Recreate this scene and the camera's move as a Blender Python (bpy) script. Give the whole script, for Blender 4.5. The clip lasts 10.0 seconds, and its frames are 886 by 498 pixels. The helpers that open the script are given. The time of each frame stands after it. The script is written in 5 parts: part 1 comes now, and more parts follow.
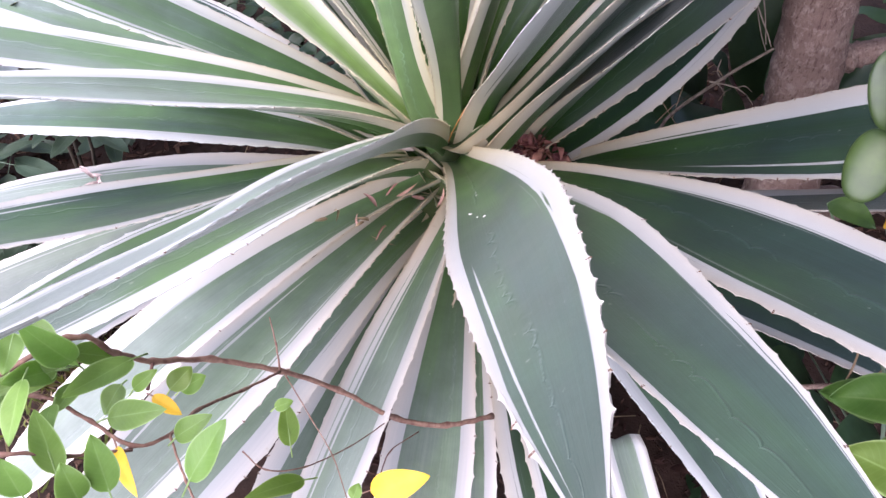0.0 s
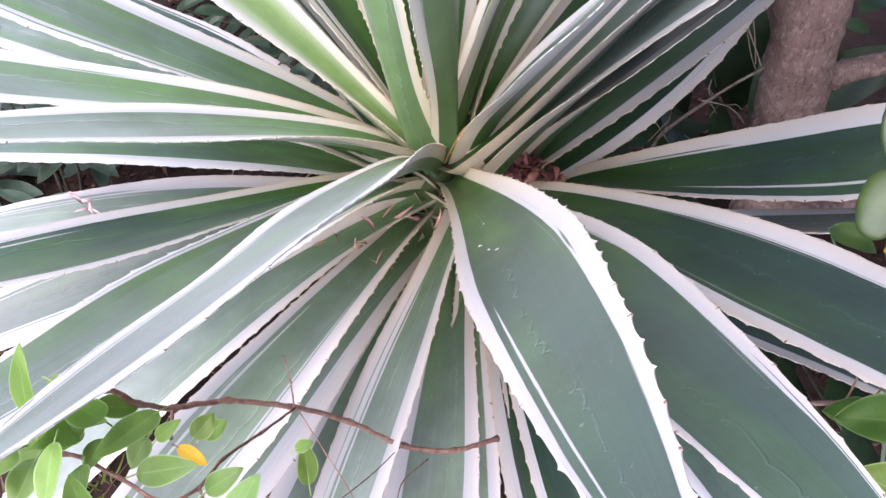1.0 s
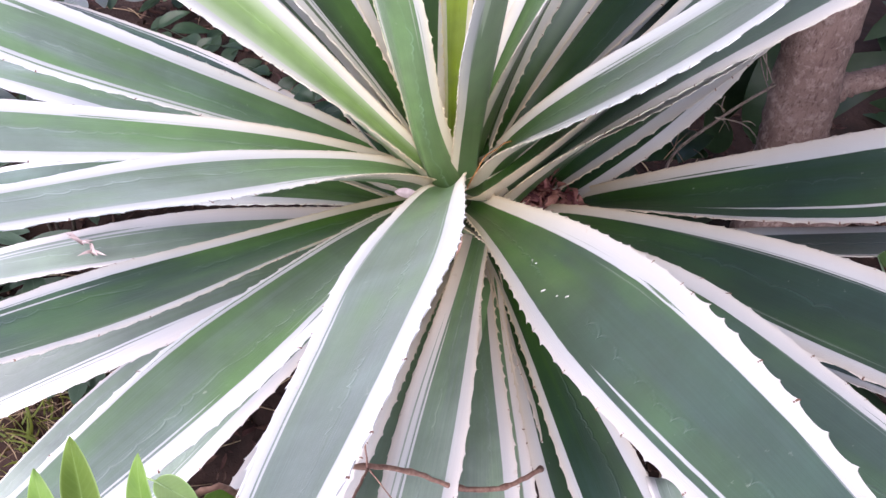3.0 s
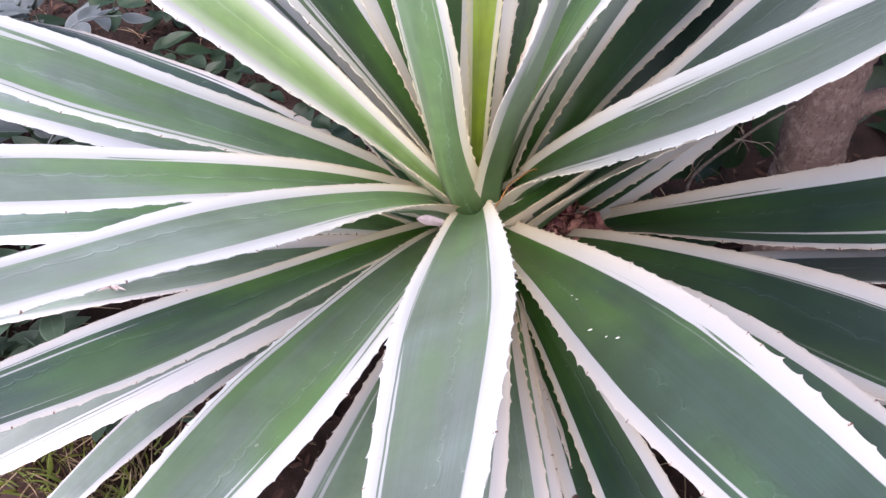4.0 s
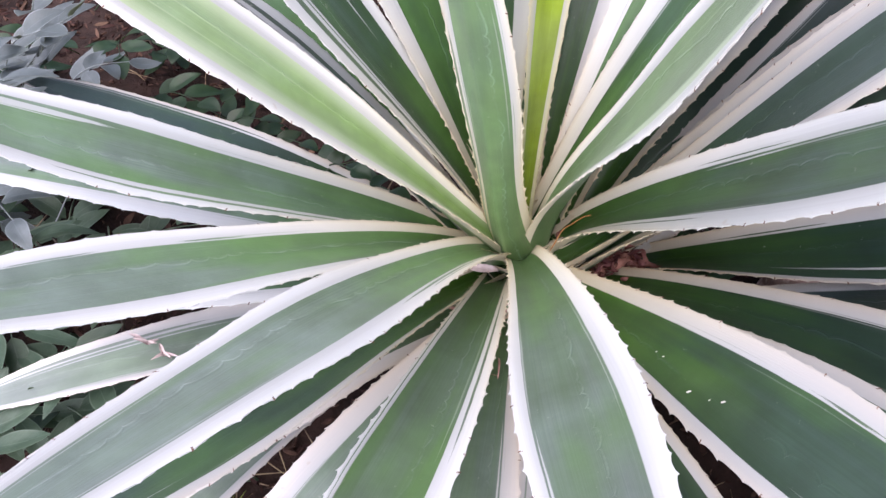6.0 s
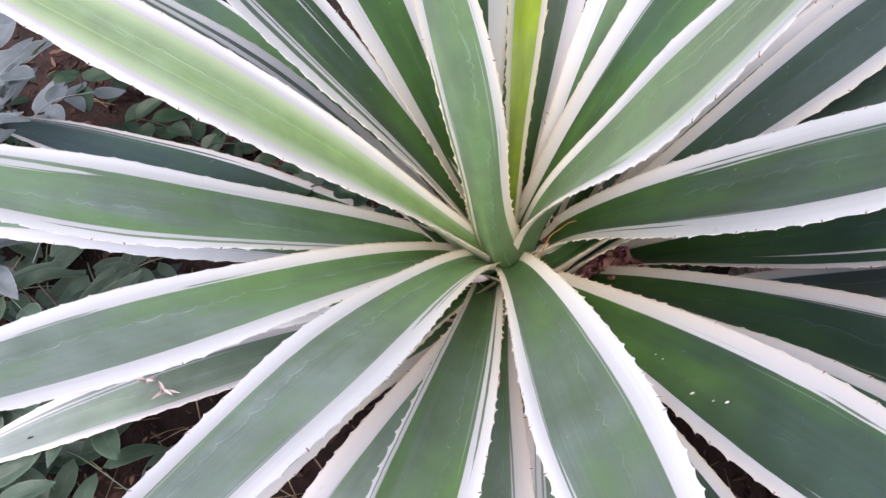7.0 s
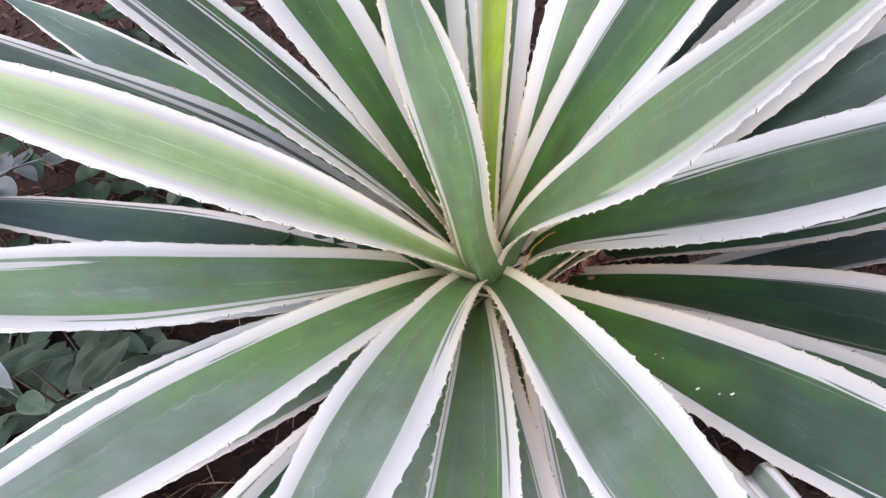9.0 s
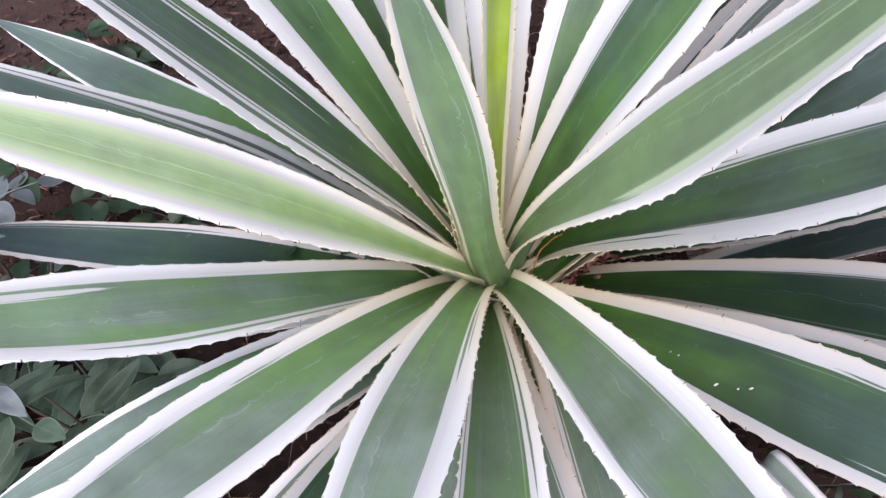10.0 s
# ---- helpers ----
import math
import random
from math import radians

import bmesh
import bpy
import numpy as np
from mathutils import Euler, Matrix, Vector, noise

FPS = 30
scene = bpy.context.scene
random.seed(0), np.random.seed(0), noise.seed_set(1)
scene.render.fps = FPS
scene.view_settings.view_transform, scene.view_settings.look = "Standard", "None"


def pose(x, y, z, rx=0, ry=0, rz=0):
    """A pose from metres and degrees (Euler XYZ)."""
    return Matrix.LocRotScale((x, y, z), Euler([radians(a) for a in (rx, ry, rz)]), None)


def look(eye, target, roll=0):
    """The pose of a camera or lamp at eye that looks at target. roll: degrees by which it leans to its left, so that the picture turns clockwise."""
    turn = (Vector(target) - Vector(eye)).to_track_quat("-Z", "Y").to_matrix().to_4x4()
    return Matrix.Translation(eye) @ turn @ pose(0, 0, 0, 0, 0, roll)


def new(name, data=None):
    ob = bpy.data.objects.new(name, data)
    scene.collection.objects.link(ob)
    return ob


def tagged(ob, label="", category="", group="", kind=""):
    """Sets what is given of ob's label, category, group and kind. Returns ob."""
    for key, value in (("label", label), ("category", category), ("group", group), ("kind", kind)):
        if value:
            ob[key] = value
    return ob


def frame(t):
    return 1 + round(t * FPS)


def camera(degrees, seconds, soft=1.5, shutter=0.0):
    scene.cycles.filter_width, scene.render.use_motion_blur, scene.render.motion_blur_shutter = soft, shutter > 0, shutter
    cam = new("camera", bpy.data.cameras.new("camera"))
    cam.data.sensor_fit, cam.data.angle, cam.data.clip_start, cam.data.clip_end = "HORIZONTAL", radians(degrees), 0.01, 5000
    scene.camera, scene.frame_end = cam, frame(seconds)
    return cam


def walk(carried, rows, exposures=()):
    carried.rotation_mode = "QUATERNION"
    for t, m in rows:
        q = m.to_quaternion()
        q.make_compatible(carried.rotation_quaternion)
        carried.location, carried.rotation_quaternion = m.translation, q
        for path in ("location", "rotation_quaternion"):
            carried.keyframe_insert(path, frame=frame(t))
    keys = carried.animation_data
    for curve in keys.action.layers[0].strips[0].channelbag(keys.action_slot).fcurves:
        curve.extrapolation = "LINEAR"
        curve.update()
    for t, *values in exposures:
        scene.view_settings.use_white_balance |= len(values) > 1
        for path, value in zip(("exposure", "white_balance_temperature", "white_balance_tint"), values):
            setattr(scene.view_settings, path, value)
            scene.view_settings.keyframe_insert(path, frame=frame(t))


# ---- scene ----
cam = camera(61.9, 10.0)
METRES, EYE, TILT, LEAN, TURN = 0.62, 0.93, -46.0, 0.0, 0.0
ROWS = [
    (0.0, 0.0, 0.0, 0.0, 0.0, 0.0, 0.0),
    (0.5, -0.0227, -0.0002, 0.0272, -0.92, -0.19, 0.68),
    (1.0, -0.0583, -0.003, 0.052, -2.08, -0.08, 1.14),
    (1.5, -0.1056, -0.013, 0.0816, -2.97, 0.13, 1.87),
    (2.0, -0.151, -0.0018, 0.1046, -4.06, -0.14, 2.25),
    (2.5, -0.1914, 0.0143, 0.1237, -5.33, -0.78, 2.98),
    (4.0, -0.3223, 0.0516, 0.2259, -7.67, -1.38, 4.93),
    (4.5, -0.3736, 0.0486, 0.2666, -8.45, -1.42, 5.34),
    (5.0, -0.4347, 0.0492, 0.3115, -9.14, -1.12, 5.69),
    (5.5, -0.4842, 0.0683, 0.3453, -9.78, -1.56, 6.31),
    (7.0, -0.5753, 0.0707, 0.4583, -14.17, -4.01, 12.35),
    (7.5, -0.5976, 0.0632, 0.5021, -15.47, -4.92, 14.21),
    (8.0, -0.6213, 0.063, 0.5298, -17.0, -6.02, 16.49),
    (8.5, -0.6494, 0.0564, 0.5592, -18.76, -6.74, 18.21),
    (9.0, -0.6739, 0.05, 0.5955, -20.23, -7.01, 19.91),
    (9.5, -0.6899, 0.0511, 0.6226, -21.72, -7.62, 21.71),
    (10.0, -0.7221, 0.0593, 0.6428, -22.05, -7.93, 22.36),
]
walk(cam, [(t, pose(0, 0, EYE, TILT, LEAN, TURN) @ pose(METRES * x, METRES * y, METRES * z, 90 + pitch, roll, yaw)) for t, x, y, z, yaw, pitch, roll in ROWS],
     exposures=[(0.0, 0.72, 6170, 29.5), (2.5, 0.66, 6160, 30), (5.0, 0.43, 6260, 27.5), (10.0, 0.25, 6270, 25.5)])
SKY, SUN = 0.15, 7.2

# ---- light ----
world = bpy.data.worlds.new("world")
scene.world = world
world.use_nodes = True
wn = world.node_tree.nodes
sky = wn.new("ShaderNodeTexSky")
sky.sky_type = "NISHITA"
sky.sun_disc = False
sky.sun_elevation = radians(72)
sky.sun_rotation = radians(235)
sky.air_density = 1.0
sky.dust_density = 4.0
sky.ozone_density = 1.0
wn["Background"].inputs["Strength"].default_value = SKY
world.node_tree.links.new(sky.outputs[0], wn["Background"].inputs["Color"])
sun = new("sun", bpy.data.lights.new("sun", "SUN"))
sun.data.energy = SUN
sun.data.angle = radians(115)
sun.data.color = (1.0, 0.985, 0.97)
sun.matrix_world = look((-1.5, -1.0, 3.5), (0.0, 0.9, 0.3))

# ---- materials ----


def material(name, rough=0.6, spec=0.4):
    m = bpy.data.materials.new(name)
    m.use_nodes = True
    b = m.node_tree.nodes["Principled BSDF"]
    b.inputs["Roughness"].default_value = rough
    b.inputs["Specular IOR Level"].default_value = spec
    return m, m.node_tree.nodes, m.node_tree.links, b


def node(nodes, kind, **values):
    n = nodes.new(kind)
    for k, v in values.items():
        n.inputs[k].default_value = v
    return n


def maths(nodes, links, op, a, b=None, c=None, clamp=False):
    n = nodes.new("ShaderNodeMath")
    n.operation, n.use_clamp = op, clamp
    for i, v in enumerate((a, b, c)):
        if v is None:
            continue
        if isinstance(v, (int, float)):
            n.inputs[i].default_value = v
        else:
            links.new(v, n.inputs[i])
    return n.outputs[0]


def ramp(nodes, links, fac, stops):
    r = nodes.new("ShaderNodeValToRGB")
    while len(r.color_ramp.elements) < len(stops):
        r.color_ramp.elements.new(0.5)
    for e, (p, c) in zip(r.color_ramp.elements, stops):
        e.position = p
        e.color = (*c, 1) if len(c) == 3 else c
    links.new(fac, r.inputs[0])
    return r.outputs[0]


def mix(nodes, links, fac, a, b, blend="MIX"):
    m = nodes.new("ShaderNodeMix")
    m.data_type, m.blend_type = "RGBA", blend
    for sock, v in ((m.inputs[0], fac), (m.inputs[6], a), (m.inputs[7], b)):
        if isinstance(v, (int, float)):
            sock.default_value = v
        elif isinstance(v, tuple):
            sock.default_value = (*v, 1)
        else:
            links.new(v, sock)
    return m.outputs[2]


def noise_of(nodes, links, vector, scale, detail=4.0, rough=0.55):
    n = node(nodes, "ShaderNodeTexNoise", Scale=scale, Detail=detail, Roughness=rough)
    links.new(vector, n.inputs["Vector"])
    return n.outputs["Fac"]


def bump(nodes, links, bsdf, height, strength=0.3, distance=0.002):
    b = node(nodes, "ShaderNodeBump", Strength=strength, Distance=distance)
    links.new(height, b.inputs["Height"])
    links.new(b.outputs[0], bsdf.inputs["Normal"])


def agave_skin(name, base_green, mid_green, tip_green, cream_base, cream_far, bloom_sheen, prints=0.16, band=0.0, half_tone=(0.27, 0.33, 0.27), sheen=0.22, gloss=0.5, lush=0.66, streaks=(), rag=1.0):
    """Waxy green blade with pale margins; u runs across (inner blade within 1, margin 1 to 2), v along the leaf.
    streaks: (u, from v, to v, half width, drift, kind) with kind "w" white, "g" green, "h" half-green, "p" pale green."""
    m, n, l, b = material(name, 0.42, gloss)
    b.inputs["IOR"].default_value = 1.5
    b.inputs["Sheen Roughness"].default_value = 0.45
    b.inputs["Sheen Tint"].default_value = (0.86, 0.95, 0.96, 1)
    uv = n.new("ShaderNodeUVMap")
    uv.uv_map = "blade"
    sep = n.new("ShaderNodeSeparateXYZ")
    l.new(uv.outputs[0], sep.inputs[0])
    u4 = maths(n, l, "MULTIPLY_ADD", sep.outputs[0], 4.0, -2.0)
    side = maths(n, l, "ABSOLUTE", u4)
    v = sep.outputs[1]
    rnd = n.new("ShaderNodeObjectInfo").outputs["Random"]
    seed = maths(n, l, "MULTIPLY", rnd, 37.0)

    def grain(across, along, offset, detail):
        """Noise drawn out along the leaf."""
        c = n.new("ShaderNodeCombineXYZ")
        l.new(maths(n, l, "MULTIPLY", u4, across), c.inputs[0])
        l.new(maths(n, l, "MULTIPLY", v, along), c.inputs[1])
        l.new(maths(n, l, "ADD", seed, offset), c.inputs[2])
        return noise_of(n, l, c.outputs[0], 1.0, detail)

    streak = grain(9.0, 5.0, 0.0, 3.0)
    wide = grain(3.0, 1.6, 0.0, 2.0)
    fine = grain(26.0, 7.0, 0.0, 2.0)
    fibre = grain(60.0, 3.0, 5.0, 2.0)
    tc = n.new("ShaderNodeTexCoord")
    patch = noise_of(n, l, tc.outputs["Object"], 9.0, 4.0)
    speck = noise_of(n, l, tc.outputs["Object"], 140.0, 3.0)
    # the border between blade and margin: crisp, wandering a little, with a few long slivers
    wander = maths(n, l, "MULTIPLY_ADD", wide, 0.20 * rag, -0.10 * rag)
    border = maths(n, l, "ADD", side, wander)
    border = maths(n, l, "ADD", border, maths(n, l, "MULTIPLY_ADD", fibre, 0.05 * rag, -0.025 * rag))
    margin = ramp(n, l, maths(n, l, "MULTIPLY", border, 0.5), [(0.494, (0, 0, 0)), (0.506, (1, 1, 1))])
    sliver = grain(8.0, 1.7, 21.0, 1.0)
    far = ramp(n, l, v, [(0.30, (0, 0, 0)), (0.42, (1, 1, 1))])
    half_side = maths(n, l, "MULTIPLY", side, 0.5)
    dark_in = maths(n, l, "MULTIPLY", ramp(n, l, sliver, [(0.665, (0, 0, 0)), (0.685, (1, 1, 1))]), ramp(n, l, half_side, [(0.62, (1, 1, 1)), (0.68, (0, 0, 0))]))
    pale_in = maths(n, l, "MULTIPLY", ramp(n, l, sliver, [(0.325, (1, 1, 1)), (0.345, (0, 0, 0))]), ramp(n, l, half_side, [(0.40, (0, 0, 0)), (0.44, (1, 1, 1))]))
    margin = maths(n, l, "SUBTRACT", margin, maths(n, l, "MULTIPLY", maths(n, l, "MULTIPLY", dark_in, margin), maths(n, l, "MULTIPLY", far, 0.8 * rag)))
    margin = maths(n, l, "MAXIMUM", margin, maths(n, l, "MULTIPLY", maths(n, l, "MULTIPLY", pale_in, far), 0.8 * rag))
    vv = maths(n, l, "ADD", v, maths(n, l, "MULTIPLY_ADD", wide, 0.5, -0.25))
    green = ramp(n, l, vv, [(0.05, base_green), (0.40, mid_green), (0.80, tip_green)])
    # paler patches: wax bloom, with sky sheen put into the colour
    green = mix(n, l, maths(n, l, "MULTIPLY", maths(n, l, "MULTIPLY", ramp(n, l, v, [(0.12, (0.1, 0.1, 0.1)), (0.6, (1, 1, 1))]), ramp(n, l, patch, [(0.38, (0, 0, 0)), (0.68, (1, 1, 1))])), bloom_sheen), green, tuple(min(1.0, 1.6 * c) for c in tip_green))
    green = mix(n, l, maths(n, l, "MULTIPLY", streak, 0.35), green, tuple(c * 0.55 for c in mid_green))
    green = mix(n, l, ramp(n, l, fibre, [(0.42, (0.22, 0.22, 0.22)), (0.62, (0, 0, 0))]), green, tuple(c * 0.6 for c in mid_green))
    lime = maths(n, l, "MULTIPLY", ramp(n, l, grain(0.7, 4.0, 0.0, 2.0), [(0.44, (0, 0, 0)), (0.66, (1, 1, 1))]), ramp(n, l, v, [(0.58, (1, 1, 1)), (0.80, (0.3, 0.3, 0.3))]))
    green = mix(n, l, maths(n, l, "MULTIPLY", lime, lush), green, tuple(1.20 * p + 0.22 * q for p, q in zip(base_green, tip_green)))
    cloud = noise_of(n, l, tc.outputs["Object"], 30.0, 5.0, 0.6)
    # bud prints: chains of pressed scallops along the blade
    lazy = grain(0.0, 4.0, 3.0, 1.0)
    jolt = grain(0.0, 17.0, 11.0, 0.0)
    beat = maths(n, l, "ADD", maths(n, l, "MULTIPLY_ADD", lazy, 8.0, maths(n, l, "MULTIPLY", v, 34.0)), maths(n, l, "MULTIPLY", jolt, 1.6))
    saw = maths(n, l, "MULTIPLY_ADD", maths(n, l, "FRACT", beat), 2.0, -1.0)
    arc = maths(n, l, "SQRT", maths(n, l, "MAXIMUM", maths(n, l, "SUBTRACT", 1.0, maths(n, l, "MULTIPLY", saw, saw)), 0.0))
    drift = maths(n, l, "ADD", maths(n, l, "MULTIPLY_ADD", lazy, 0.7, -0.35), maths(n, l, "MULTIPLY_ADD", rnd, 1.0, -0.5))
    lobe = maths(n, l, "MULTIPLY", arc, maths(n, l, "MULTIPLY", jolt, 0.26))
    away = maths(n, l, "ADD", maths(n, l, "SUBTRACT", u4, drift), maths(n, l, "MULTIPLY_ADD", cloud, 0.10, -0.05))
    off = maths(n, l, "ABSOLUTE", maths(n, l, "SUBTRACT", away, lobe))
    print_line = ramp(n, l, off, [(0.004, (1, 1, 1)), (0.050, (0, 0, 0))])
    inside = maths(n, l, "MULTIPLY", maths(n, l, "GREATER_THAN", away, 0.0), maths(n, l, "LESS_THAN", away, lobe))
    shown = maths(n, l, "MULTIPLY", ramp(n, l, patch, [(0.36, (0, 0, 0)), (0.50, (1, 1, 1))]), ramp(n, l, cloud, [(0.38, (0.25, 0.25, 0.25)), (0.56, (1, 1, 1))]))
    print_on = maths(n, l, "MULTIPLY", print_line, shown)
    print_in = maths(n, l, "MULTIPLY", inside, shown)
    green = mix(n, l, maths(n, l, "MULTIPLY", print_in, prints * 0.30), green, tuple(min(1.0, 1.5 * c) for c in tip_green))
    green = mix(n, l, maths(n, l, "MULTIPLY", print_on, prints), green, tuple(min(1.0, 1.9 * c) for c in tip_green))
    # cloudy mottling of the wax
    hsv = n.new("ShaderNodeHueSaturation")
    l.new(green, hsv.inputs["Color"])
    l.new(maths(n, l, "MULTIPLY_ADD", cloud, 0.6, 0.70), hsv.inputs["Value"])
    l.new(maths(n, l, "MULTIPLY_ADD", patch, 0.5, 0.83), hsv.inputs["Saturation"])
    green = hsv.outputs[0]
    if band:
        half_green = ramp(n, l, maths(n, l, "MULTIPLY", border, 0.5), [(band, (0, 0, 0)), (band + 0.28, (1, 1, 1))])
        green = mix(n, l, maths(n, l, "MULTIPLY", half_green, ramp(n, l, v, [(0.05, (0.3, 0.3, 0.3)), (0.35, (0.8, 0.8, 0.8))])), green, half_tone)
    cream = ramp(n, l, v, [(0.08, cream_base), (0.50, cream_far)])
    # the margin is thin and cool beside the blade, dense and white at the rim
    across = ramp(n, l, maths(n, l, "MULTIPLY", maths(n, l, "ADD", side, maths(n, l, "MULTIPLY_ADD", streak, 0.5, -0.25)), 0.5), [(0.56, (1, 1, 1)), (0.95, (0, 0, 0))])
    cream = mix(n, l, maths(n, l, "MULTIPLY", across, ramp(n, l, v, [(0.12, (0.15, 0.15, 0.15)), (0.45, (0.85, 0.85, 0.85))])), cream, (0.405, 0.430, 0.440))
    cream = mix(n, l, maths(n, l, "MULTIPLY", maths(n, l, "ADD", fine, fibre), 0.16), cream, (0.36, 0.37, 0.34))
    # a horny tan rim, strongest at the foot
    rim = ramp(n, l, half_side, [(0.86, (0, 0, 0)), (0.97, (1, 1, 1))])
    rim_v = ramp(n, l, v, [(0.10, (0.40, 0.40, 0.40)), (0.40, (0.06, 0.06, 0.06))])
    cream = mix(n, l, maths(n, l, "MULTIPLY", rim, rim_v), cream, (0.50, 0.37, 0.20))
    spots = ramp(n, l, noise_of(n, l, tc.outputs["Object"], 55.0, 2.0, 0.7), [(0.71, (0, 0, 0)), (0.76, (1, 1, 1))])
    cream = mix(n, l, maths(n, l, "MULTIPLY", spots, 0.30), cream, (0.42, 0.33, 0.24))
    # long tapering streaks of this leaf
    shade = {"w": cream, "g": green, "h": mix(n, l, 0.5, green, half_tone), "p": half_tone}
    col = mix(n, l, margin, green, cream)
    for u0, v0, v1, size, slant, kind in streaks:
        t = maths(n, l, "DIVIDE", maths(n, l, "SUBTRACT", maths(n, l, "MULTIPLY_ADD", fibre, 0.10, v), v0 + 0.05), v1 - v0, clamp=True)
        swell = maths(n, l, "POWER", maths(n, l, "MULTIPLY", maths(n, l, "MULTIPLY", t, maths(n, l, "SUBTRACT", 1.0, t)), 4.0), 0.6)
        mid = maths(n, l, "MULTIPLY_ADD", maths(n, l, "SUBTRACT", v, v0), slant, u0)
        gone = maths(n, l, "ABSOLUTE", maths(n, l, "SUBTRACT", u4, mid))
        mask = maths(n, l, "MULTIPLY", maths(n, l, "SUBTRACT", maths(n, l, "MULTIPLY", swell, size), gone), 14.0 if kind == "p" else 60.0, clamp=True)
        col = mix(n, l, maths(n, l, "MULTIPLY", mask, 0.7 if kind == "p" else 0.9), col, shade[kind])
    dust = ramp(n, l, speck, [(0.70, (0, 0, 0)), (0.78, (1, 1, 1))])
    col = mix(n, l, maths(n, l, "MULTIPLY", dust, 0.25), col, (0.55, 0.56, 0.50))
    l.new(col, b.inputs["Base Color"])
    l.new(maths(n, l, "MULTIPLY_ADD", patch, 0.25, 0.28), b.inputs["Roughness"])
    h = maths(n, l, "ADD", maths(n, l, "MULTIPLY", fine, 0.5), maths(n, l, "MULTIPLY", print_on, 1.6))
    h = maths(n, l, "ADD", h, maths(n, l, "MULTIPLY", print_in, 0.8))
    h = maths(n, l, "ADD", h, maths(n, l, "MULTIPLY_ADD", speck, 0.25, maths(n, l, "MULTIPLY", fibre, 0.3)))
    bump(n, l, b, h, 0.35, 0.0012)
    wax = ramp(n, l, v, [(0.18, (0.02, 0.02, 0.02)), (0.65, (sheen, sheen, sheen))])
    l.new(maths(n, l, "MULTIPLY", wax, maths(n, l, "MULTIPLY_ADD", margin, -0.8, 1.0)), b.inputs["Sheen Weight"])
    return m


def mottled(name, dark, light, scale=30.0, rough=0.7, relief=0.3, distance=0.002, spec=0.3, vary=0.35):
    m, n, l, b = material(name, rough, spec)
    tc = n.new("ShaderNodeTexCoord")
    a = noise_of(n, l, tc.outputs["Object"], scale, 6.0)
    c = noise_of(n, l, tc.outputs["Object"], scale * 5.3, 4.0)
    col = ramp(n, l, a, [(0.3, dark), (0.7, light)])
    col = mix(n, l, maths(n, l, "MULTIPLY", c, 0.5), col, tuple(x * 0.6 for x in dark))
    isl = n.new("ShaderNodeNewGeometry").outputs["Random Per Island"]
    rnd = n.new("ShaderNodeObjectInfo").outputs["Random"]
    tint = maths(n, l, "FRACT", maths(n, l, "ADD", isl, rnd))
    hsv = n.new("ShaderNodeHueSaturation")
    l.new(maths(n, l, "MULTIPLY_ADD", tint, vary, 1.0 - vary / 2), hsv.inputs["Value"])
    l.new(maths(n, l, "MULTIPLY_ADD", tint, 0.04 * vary, 0.5 - 0.02 * vary), hsv.inputs["Hue"])
    l.new(col, hsv.inputs["Color"])
    l.new(hsv.outputs[0], b.inputs["Base Color"])
    bump(n, l, b, maths(n, l, "ADD", a, maths(n, l, "MULTIPLY", c, 0.5)), relief, distance)
    return m


# tones: green at foot, middle and tip, margin at foot and beyond, bloom with painted sheen
TONES = {
    "common": ((0.050, 0.120, 0.015), (0.027, 0.068, 0.021), (0.078, 0.116, 0.106), (0.65, 0.58, 0.38), (0.605, 0.645, 0.650), 0.45),
    # glossy skin whose darkened greens and margins carry shade
    "shade_gloss": ((0.040, 0.100, 0.008), (0.018, 0.048, 0.018), (0.046, 0.078, 0.066), (0.57, 0.50, 0.31), (0.500, 0.492, 0.462), 0.35),
    "old": ((0.090, 0.168, 0.050), (0.112, 0.160, 0.118), (0.200, 0.238, 0.215), (0.56, 0.47, 0.34), (0.640, 0.615, 0.585), 0.50),
    # darkened skin: deep green leaves, with the tree side's shade put into the colour
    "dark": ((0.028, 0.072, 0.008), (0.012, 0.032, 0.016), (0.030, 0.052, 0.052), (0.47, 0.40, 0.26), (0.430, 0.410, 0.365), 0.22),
    "fan": ((0.034, 0.085, 0.010), (0.032, 0.064, 0.042), (0.076, 0.104, 0.102), (0.58, 0.50, 0.32), (0.640, 0.620, 0.555), 0.30),
    "young": ((0.135, 0.235, 0.050), (0.210, 0.325, 0.140), (0.28, 0.385, 0.25), (0.74, 0.70, 0.48), (0.800, 0.815, 0.790), 0.3),
    "heart": ((0.105, 0.180, 0.065), (0.100, 0.168, 0.082), (0.095, 0.150, 0.095), (0.64, 0.58, 0.36), (0.62, 0.59, 0.48), 0.5),
    "pale": ((0.050, 0.126, 0.014), (0.080, 0.138, 0.070), (0.164, 0.208, 0.194), (0.65, 0.58, 0.38), (0.615, 0.660, 0.668), 0.55),
    "lime": ((0.072, 0.130, 0.046), (0.078, 0.142, 0.056), (0.125, 0.190, 0.110), (0.68, 0.63, 0.42), (0.690, 0.700, 0.670), 0.35),
    "spear": ((0.27, 0.36, 0.06), (0.25, 0.34, 0.06), (0.20, 0.30, 0.08), (0.72, 0.68, 0.38), (0.70, 0.66, 0.46), 0.1),
}
